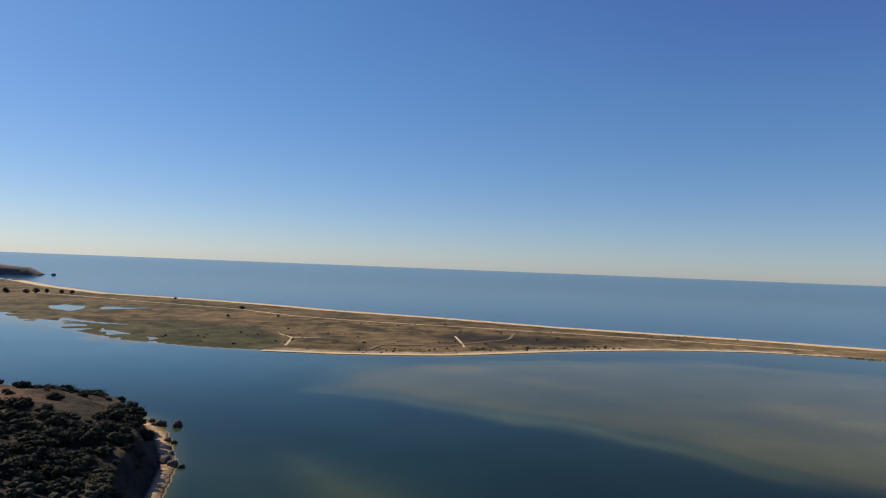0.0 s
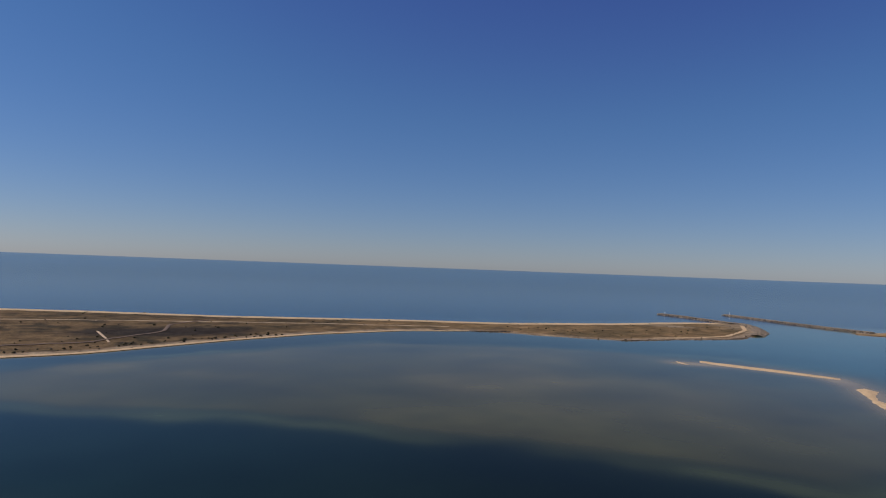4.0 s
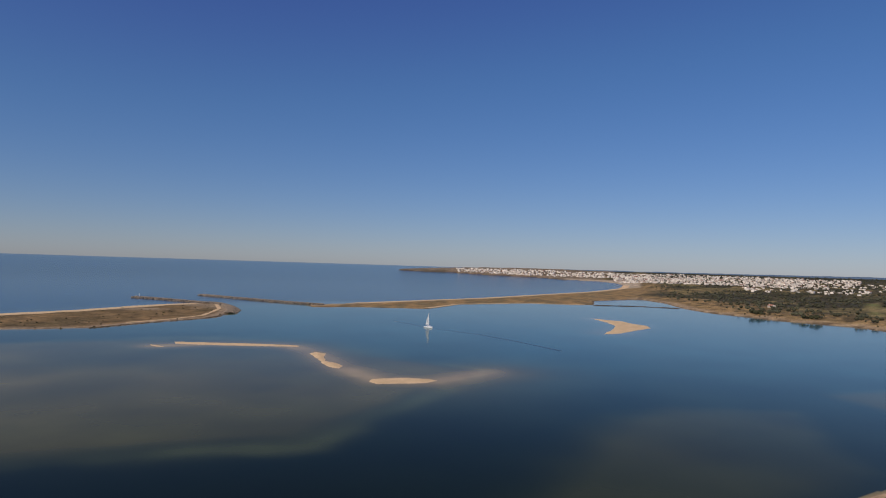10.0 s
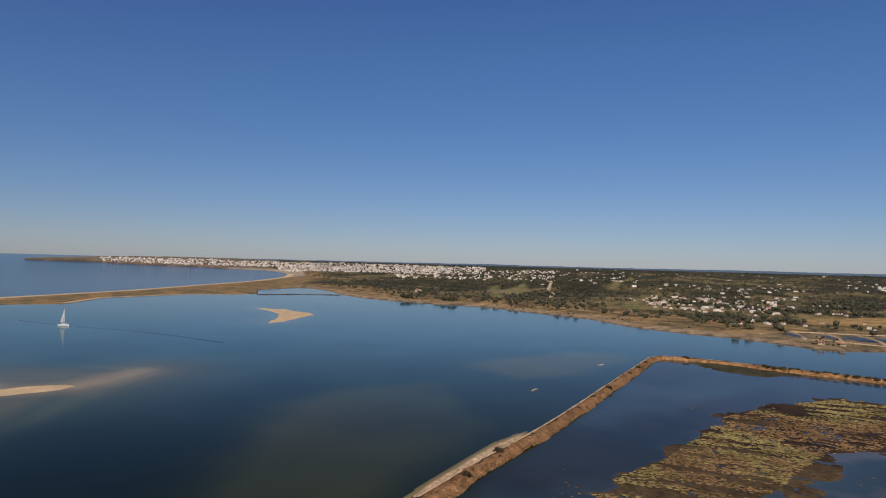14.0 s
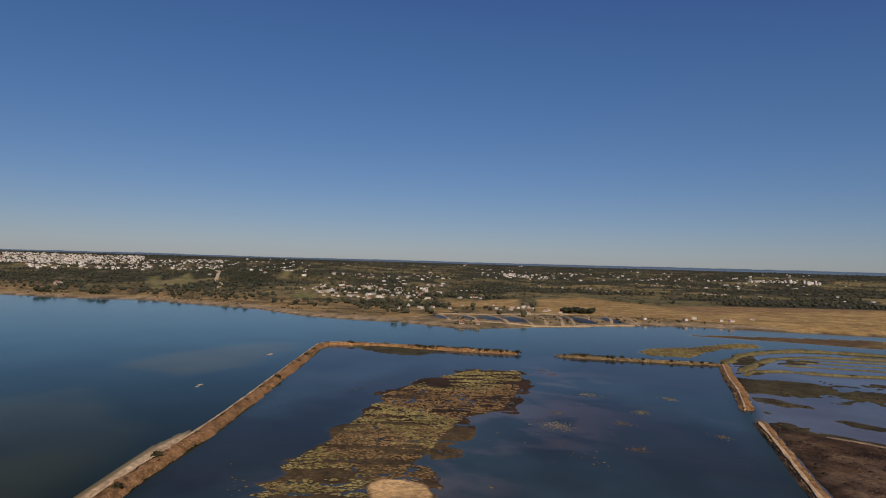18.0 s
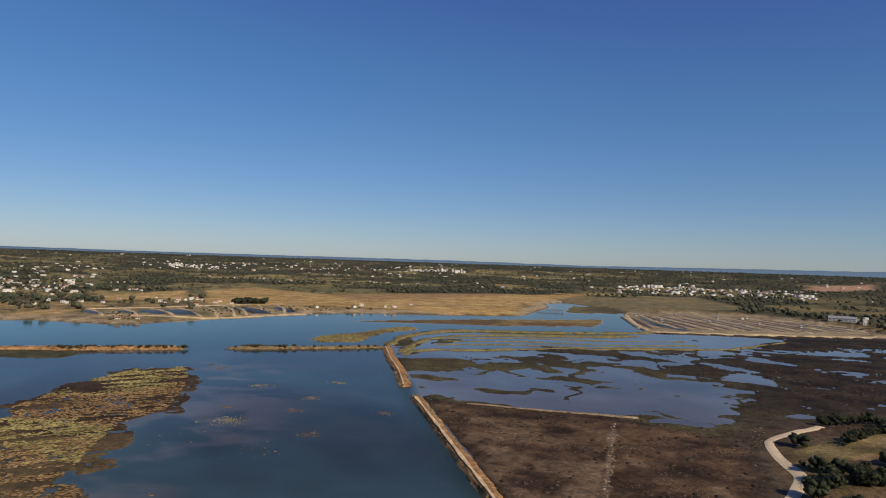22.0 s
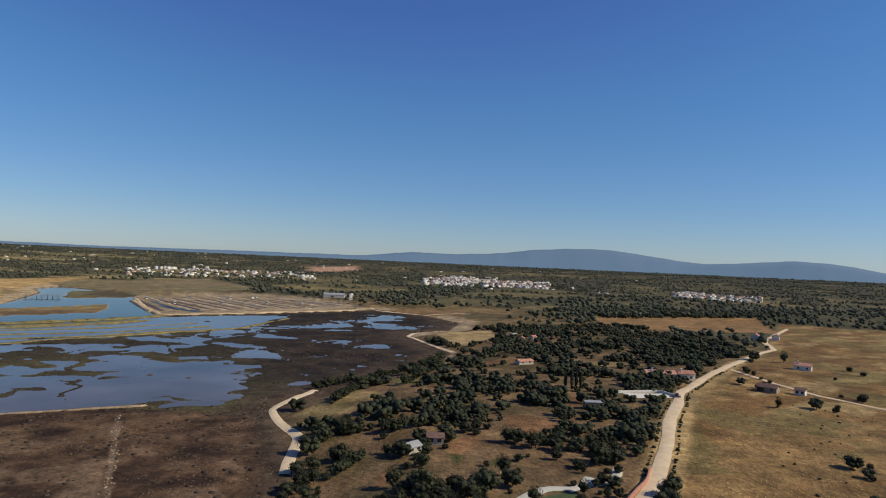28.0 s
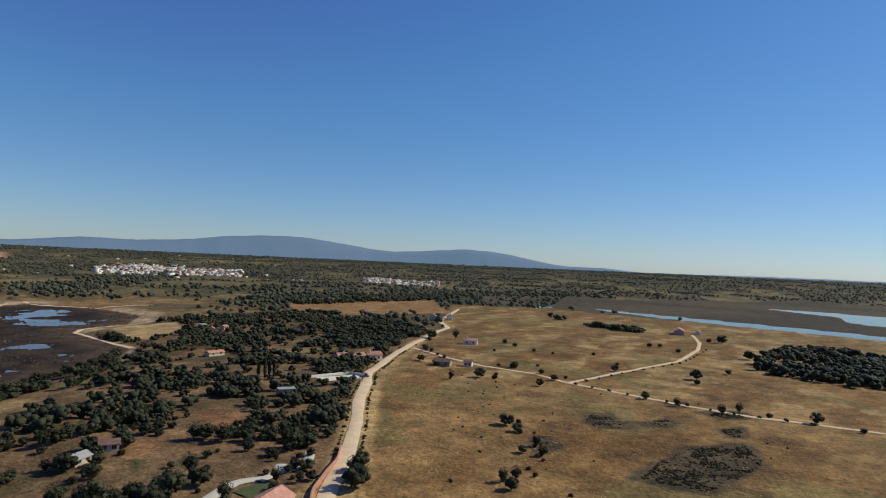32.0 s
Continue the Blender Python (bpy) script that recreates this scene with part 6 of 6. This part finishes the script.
put(house(16, 6, 3.0, "gable", "long low farmhouse with a salmon tiled roof by the road", None, PINK), -230, -284, -18)
put(house(9, 6, 3.2, "gable", "small house with a tiled roof near the farmhouse"), -243, -280, -15)
put(house(9.5, 6, 2.9, "gable", "white house with pink gable roof in a dry field", None, PINK), -351, -300, -55)
put(house(9, 6, 2.4, "gable", "low old barn with a dark tiled roof", material("old_plaster", (0.28, 0.22, 0.16), 0.9, 0.5, 0.3), RUIN, False), -264, -245, -62)
put(house(4.5, 4, 2.6, "gable", "small roofless-looking white cottage among bushes", None, RUIN, False), -275, -236, -60)
put(house(22, 9, 4.0, "gable", "pink farm building beside the river track", material("pink_render", (0.5, 0.3, 0.24), 0.9, 0.4, 0.15), PINK, False), -620, -264, 25)
put(house(8, 5, 3.0, "gable", "farm shed beside the river track", None, PINK, False), -642, -254, 20)
put(house(10, 4, 1.9, "gable", "house with a long red tiled roof among trees", CREAM, None, False), -176, -335, 10)
put(house(9, 5, 2.2, "gable", "long low outbuilding with a brown roof", CREAM, RUIN, False), -204, -328, 5)
put(house(7, 4.5, 2.6, "flat", "small shed with a pale sheet roof", WOOD, GREY, False), -150, -225, -20)
put(house(5.5, 4, 1.9, "gable", "villa with a weathered tiled roof among trees", CREAM, GREY, False), -60, -184, 30)
put(house(5, 4, 2.2, "gable", "small house with a brown roof among trees", CREAM, RUIN, False), -70, -190, -20)
put(house(10, 7, 3.0, "gable", "house with a salmon tiled roof by the garden wall", None, PINK, False), -79, -123, 28)
put(house(6, 4, 2.2, "gable", "white house with a tiled roof among far trees", CREAM, None, False), -244, -452, 30)
put(house(5, 4, 2.2, "gable", "cream house among far trees", CREAM, None, False), -228, -440, 60)
put(house(5, 4, 2.2, "flat", "pale flat-roofed house among far trees", CREAM, CREAM, False), -236, -470, 10)
put(house(10, 7, 3.4, "gable", "farmhouse with tiled roof beside the track"), -470, -452, 40)
put(house(11, 6, 3.2, "gable", "farm building with brown roof beside the track", None, RUIN), -492, -450, 40)
put(house(4.5, 3, 1.8, "gable", "red-roofed house on the far lagoon shore", CREAM, None, False), 462, -424, 60)
put(house(4, 3, 1.8, "gable", "red-roofed house on the far lagoon shore", CREAM, None, False), 452, -436, 55)
put(house(16, 8, 4.0, "gable", "orange-roofed house among shore trees"), 1290, -230, 15)


def low_wall(line, tall, label, mat):
    q = resample(line, 2.0)
    s = sides(q)
    z = place(q[:, 0], q[:, 1])[0]
    rows = [np.concatenate([q + s * u, (z + k)[:, None]], 1) for u, k in ((-0.2, -0.3), (-0.2, tall), (0.2, tall), (0.2, -0.3))]
    ob = tagged(strip("garden_wall", rows, mat), label, "wall", kind="structure")
    for poly in ob.data.polygons:
        poly.use_smooth = False


BRICKY = material("brick_wall", (0.42, 0.2, 0.13), 0.9, 0.8, 0.2, 8.0)
low_wall([(-86, -118), (-94, -128), (-105, -137), (-113, -143), (-122, -153)], 1.3, "salmon garden wall along the dirt road", BRICKY)
low_wall([(-180, -252), (-203, -250), (-204, -237)], 1.2, "white wall round a pale yard", WHITE)

# yard, mounds
road([(-182, -246), (-202, -243)], 5.0, "pale paved yard of the farmhouse", "yard", material("pale_paving", (0.62, 0.56, 0.45), 0.9, 0.4, 0.1), 0.3)
road([(-72, -138), (-84, -146), (-92, -142), (-100, -150)], 1.8, "pale garden path round a lawn", "path", material("garden_paving", (0.5, 0.46, 0.36), 0.9, 0.4, 0.1), 0.3)
road([(-80, -137), (-90, -139)], 3.0, "small green lawn in a garden", "lawn", material("lawn", (0.06, 0.08, 0.025), 0.95, 0.4, 0.2), 0.25)

road([(-144, -273), (-152, -270), (-159, -267)], 2.6, "heap of pale sand among the trees", "sand_heap", SAND, 0.6)
road([(-88, -142), (-92, -145), (-98, -145), (-103, -145), (-108, -149), (-113, -156)], 1.5, "pale curved garden drive", "path", material("drive_paving", (0.52, 0.46, 0.35), 0.9, 0.4, 0.1), 0.3)
put(house(30, 10, 4.0, "gable", "long white barn beside the salt pans", None, GREY, False), -178, -932, -15)
put(house(4, 4, 7.0, "flat", "white water tower beside the salt pans", None, None, False), -192, -886, 0)


# small car on the dirt road
def car(x, y, turn):
    thing = tagged(new("car"), "small dark red car on the dusty dirt road", "car")
    paint_red = material("dark_red_paint", (0.16, 0.04, 0.03), 0.4, 1.0, 0.1, 6.0, spec=0.4)
    bm = bmesh.new()
    box(bm, 0, 0, 0.62, 4.0, 1.7, 0.6)
    bmesh.ops.bevel(bm, geom=bm.edges[:], offset=0.14, segments=2, affect="EDGES")
    part("body", bm, paint_red, thing)
    bm = bmesh.new()
    box(bm, -0.2, 0, 1.16, 2.2, 1.5, 0.52)
    for v in bm.verts:
        if v.co.z > 1.2:
            v.co.x = -0.2 + (v.co.x + 0.2) * 0.75
            v.co.y *= 0.86
    cabin = part("cabin", bm, DARK, thing, "dark tinted cabin windows")
    bm = bmesh.new()
    box(bm, -0.2, 0, 1.45, 1.65, 1.3, 0.06)
    part("roof", bm, paint_red, cabin)
    for sx in (-1.25, 1.25):
        for sy in (-0.78, 0.78):
            bm = bmesh.new()
            bmesh.ops.create_cone(bm, cap_ends=True, segments=14, radius1=0.31, radius2=0.31, depth=0.2, matrix=Matrix.Translation((sx, sy, 0.31)) @ pose(0, 0, 0, 90, 0, 0))
            wheel = part("wheel", bm, DARK, thing, "black tyre")
            bm = bmesh.new()
            bmesh.ops.create_cone(bm, cap_ends=True, segments=10, radius1=0.18, radius2=0.18, depth=0.23, matrix=Matrix.Translation((sx, sy, 0.31)) @ pose(0, 0, 0, 90, 0, 0))
            part("rim", bm, ALU, wheel)
    thing.matrix_world = pose(x, y, height(x, y) + 0.35, 0, 0, turn)


car(-204, -239.5, 48)


def bridge(a, b):
    """A low footbridge on piles across the creek."""
    thing = tagged(new("bridge"), "low dark bridge on piles across the creek", "bridge")
    a, b = Vector((*a, 2.0)), Vector((*b, 2.0))
    d = (b - a).normalized()
    turn = math.degrees(math.atan2(d.y, d.x))
    mid, n = (a + b) / 2, (b - a).length
    side = Vector((-d.y, d.x, 0))
    bm = bmesh.new()
    bmesh.ops.create_cube(bm, size=1, matrix=pose(*mid, 0, 0, turn) @ Matrix.Diagonal((n, 3.0, 0.35, 1)))
    part("deck", bm, WOOD, thing)
    for s in (-1.4, 1.4):
        bm = bmesh.new()
        bmesh.ops.create_cube(bm, size=1, matrix=pose(*(mid + side * s + Vector((0, 0, 1.0))), 0, 0, turn) @ Matrix.Diagonal((n, 0.12, 0.12, 1)))
        part("rail", bm, WOOD, thing)
        for k in range(7):
            p = a + d * n * (k + 0.5) / 7 + side * s
            bm = bmesh.new()
            bmesh.ops.create_cone(bm, cap_ends=True, segments=8, radius1=0.22, radius2=0.2, depth=4.2, matrix=Matrix.Translation((p.x, p.y, 1.0)))
            part("pile", bm, WOOD, thing)


bridge((192, -856), (156, -866))
HUTS = [(65, -874), (17, -909), (-34, -909), (-70, -937), (30, -796), (-22, -814), (-75, -830), (-118, -832)]
for x, y in HUTS:
    put(house(2.6, 2.2, 2.0, "gable", "tiny white sluice hut on a salt pan bank", None, GREY, False), x, y, 30)
# towns and villas
MODELS = [house(11, 9, 6.0, "flat", "white flat-roofed town house", chimney=False, floors=2), house(12, 9, 4.2, "gable", "white house with a clay tiled roof"), house(16, 11, 9.0, "flat", "white apartment block on a hillside", chimney=False, floors=3), house(10, 8, 3.6, "gable", "low white villa with a tiled roof")]
VILLAS = [(1117, -658), (883, -547), (853, -554), (1195, -806), (1012, -736), (889, -670), (887, -705), (968, -885), (761, -751), (589, -617), (552, -623), (628, -518), (396, -697), (377, -675), (352, -718), (315, -687), (293, -693), (478, -630), (1041, -624), (967, -598), (1180, -798), (1004, -719), (941, -710), (772, -613), (-188, -955), (-182, -844), (-116, -943), (886, -1304), (766, -1485), (1106, -1866)]
g = np.random.default_rng(5)
few = {12, 13, 14, 15, 16, 17, 24, 25, 26}
homes = np.array([(x + g.normal() * 26, y + g.normal() * 26) for k, (x, y) in enumerate(VILLAS) for _ in range(2 if k in few else 8)])
homes = homes[inside(homes[:, 0], homes[:, 1], MAINLAND) > 12]
for (px, py), pz in zip(homes, place(homes[:, 0], homes[:, 1])[0]):
    s = g.uniform(0.3, 0.5)
    ob = copy_thing(MODELS[g.choice([0, 1, 1, 3, 3])], Matrix.Translation((px, py, pz)) @ pose(0, 0, 0, 0, 0, g.uniform(0, 180)) @ Matrix.Diagonal((s, s, s, 1)))
    tagged(ob, group="villas over the lagoon")



def town(name, label, clusters, seed, tall=6.5):
    """Far houses, too small to pick apart, in one mesh: walls, and flat or pitched roofs."""
    g = np.random.default_rng(seed)
    walls, roofs = [], []
    for a0, a1, r0, r1, count in clusters:
        for _ in range(count):
            a, r = radians(g.uniform(a0, a1)), g.uniform(r0, r1)
            x, y = -math.sin(a) * r, math.cos(a) * r
            w, d, h, t = g.uniform(5, 13), g.uniform(5, 10), tall * g.choice([0.6, 0.9, 1.0, 1.5], p=[0.4, 0.3, 0.2, 0.1]), g.uniform(0, math.pi)
            walls.append((x, y, w, d, h, t, g.uniform() < 0.16))
    spots = np.array([q[:2] for q in walls])
    keep = inside(spots[:, 0], spots[:, 1], MAINLAND) > 20
    z = place(spots[:, 0], spots[:, 1])[0]
    wv, wf, rv, rf = [], [], [], []
    for (x, y, w, d, h, t, pitched), k, gz in zip(walls, keep, z):
        if not k:
            continue
        c, s = math.cos(t), math.sin(t)

        def at(px, py, pz):
            return (x + px * c - py * s, y + px * s + py * c, gz + pz)

        b = len(wv)
        wv += [at(i * w / 2, j * d / 2, pz) for pz in (-2, h) for i, j in ((-1, -1), (1, -1), (1, 1), (-1, 1))]
        wf += [(b + i, b + (i + 1) % 4, b + 4 + (i + 1) % 4, b + 4 + i) for i in range(4)]
        if pitched:
            e = len(rv)
            rv += [at(-w / 2 - 0.4, -d / 2 - 0.4, h), at(w / 2 + 0.4, -d / 2 - 0.4, h), at(w / 2 + 0.4, 0, h + d * 0.22), at(-w / 2 - 0.4, 0, h + d * 0.22), at(w / 2 + 0.4, d / 2 + 0.4, h), at(-w / 2 - 0.4, d / 2 + 0.4, h)]
            rf += [(e, e + 1, e + 2, e + 3), (e + 3, e + 2, e + 4, e + 5)]
        else:
            wf.append((b + 4, b + 5, b + 6, b + 7))
    thing = tagged(new(name), label, "town", kind="stuff")
    for nm, v, f, m in (("walls", wv, wf, WHITE_TOWN), ("roofs", rv, rf, ROOF)):
        ob = new(nm, mesh_from(nm, v, f, m))
        ob.parent = thing
        ob["kind"] = "stuff"


WHITE_TOWN = material("town_render", (0.6, 0.54, 0.45), 0.9, 0.03, 0.32, 6.0)
town("white_town", "dense white seaside town above the bay", [(254, 285.6, 3150, 3900, 1700), (257, 272, 2800, 3400, 1100), (248, 262, 2300, 3400, 260)], 11, 4.6)
town("hill_town", "white hill town inland", [(150.4, 161.5, 1620, 2250, 560), (152, 159.5, 1750, 2300, 520), (155, 160, 2100, 2450, 160)], 12, 4.4)
town("villages", "scattered white villages and farms inland", [(133.6, 140.3, 1660, 1980, 160), (171, 186, 1600, 2100, 150), (200, 226, 2300, 3300, 130), (140, 250, 1500, 4200, 170), (228, 240, 1000, 2500, 90), (241, 250, 1900, 3400, 60)], 13, 3.5)
town("warehouses", "long white warehouses on the plain", [(199, 204, 2600, 2750, 30), (220, 224, 2500, 2650, 26), (179, 184, 1950, 2060, 24)], 14, 9)


# ---- far headland beyond the spit ----
def headland(points, label, category):
    q = resample(points, 14)
    s = sides(q)
    base = lift(np.hypot(q[:, 0], q[:, 1]))
    t = np.linspace(0, 1, len(q))
    tall = np.interp(t, [0, 0.05, 0.3, 1], [3, 20, 30, 38]) + (grain(q[:, 0], q[:, 1], 40, 3, 3) - 0.5) * 6
    rows = [np.concatenate([q + s * u, (base + tall * k)[:, None]], 1) for u, k in ((-60, -0.1), (-46, 0.75), (-20, 1.0), (20, 1.0), (46, 0.75), (60, -0.1))]
    tagged(strip("headland", rows, CLIFF), label, category, kind="structure")


CLIFF = material("wooded_cliff", (0.12, 0.095, 0.07), 0.95, 0.02, 0.35, 8.0, 1.0, 0.1)
headland([(-1080, 1745), (-1150, 1715), (-1300, 1680), (-1600, 1620)], "dark wooded headland beyond the spit", "headland")
boulder(-1058, 1762, 6, "dark rocky islet off the far headland")
far_islet = scene.objects["boulder.010"]
far_islet.name = "islet"
tagged(far_islet, category="islet")
for shape in SHAPES + MODELS:
    for o in (*shape.children_recursive, shape):
        bpy.data.objects.remove(o)


# ripples that the yacht has left
RIPPLE = material("rippled_water", (0.02, 0.035, 0.05), 0.3, 0.2, 0.2, 6.0, spec=0.3)
FOAM = material("foam", (0.7, 0.72, 0.72), 0.7, 0.5, 0.2, 6.0)
for line, half, mat, label in (([(598, 188), (567, 134), (535, 98), (488, 54)], 1.3, RIPPLE, "dark line of ripples behind the yacht"), ([(606, 200), (634, 227), (649, 248)], 0.9, RIPPLE, "thin line of ripples beside the yacht"), ([(642, 238), (650, 249)], 0.8, FOAM, "short streak of pale foam on the lagoon")):
    q = resample(line, 4)
    s = sides(q)
    wide = np.linspace(0.5, 1.6, len(q)) * half
    tagged(strip("wake", [np.concatenate([q + s * (u * wide)[:, None], np.full((len(q), 1), z)], 1) for u, z in ((-1, -0.02), (-0.4, 0.05), (0.4, 0.05), (1, -0.02))], mat), label, "wake", kind="structure")
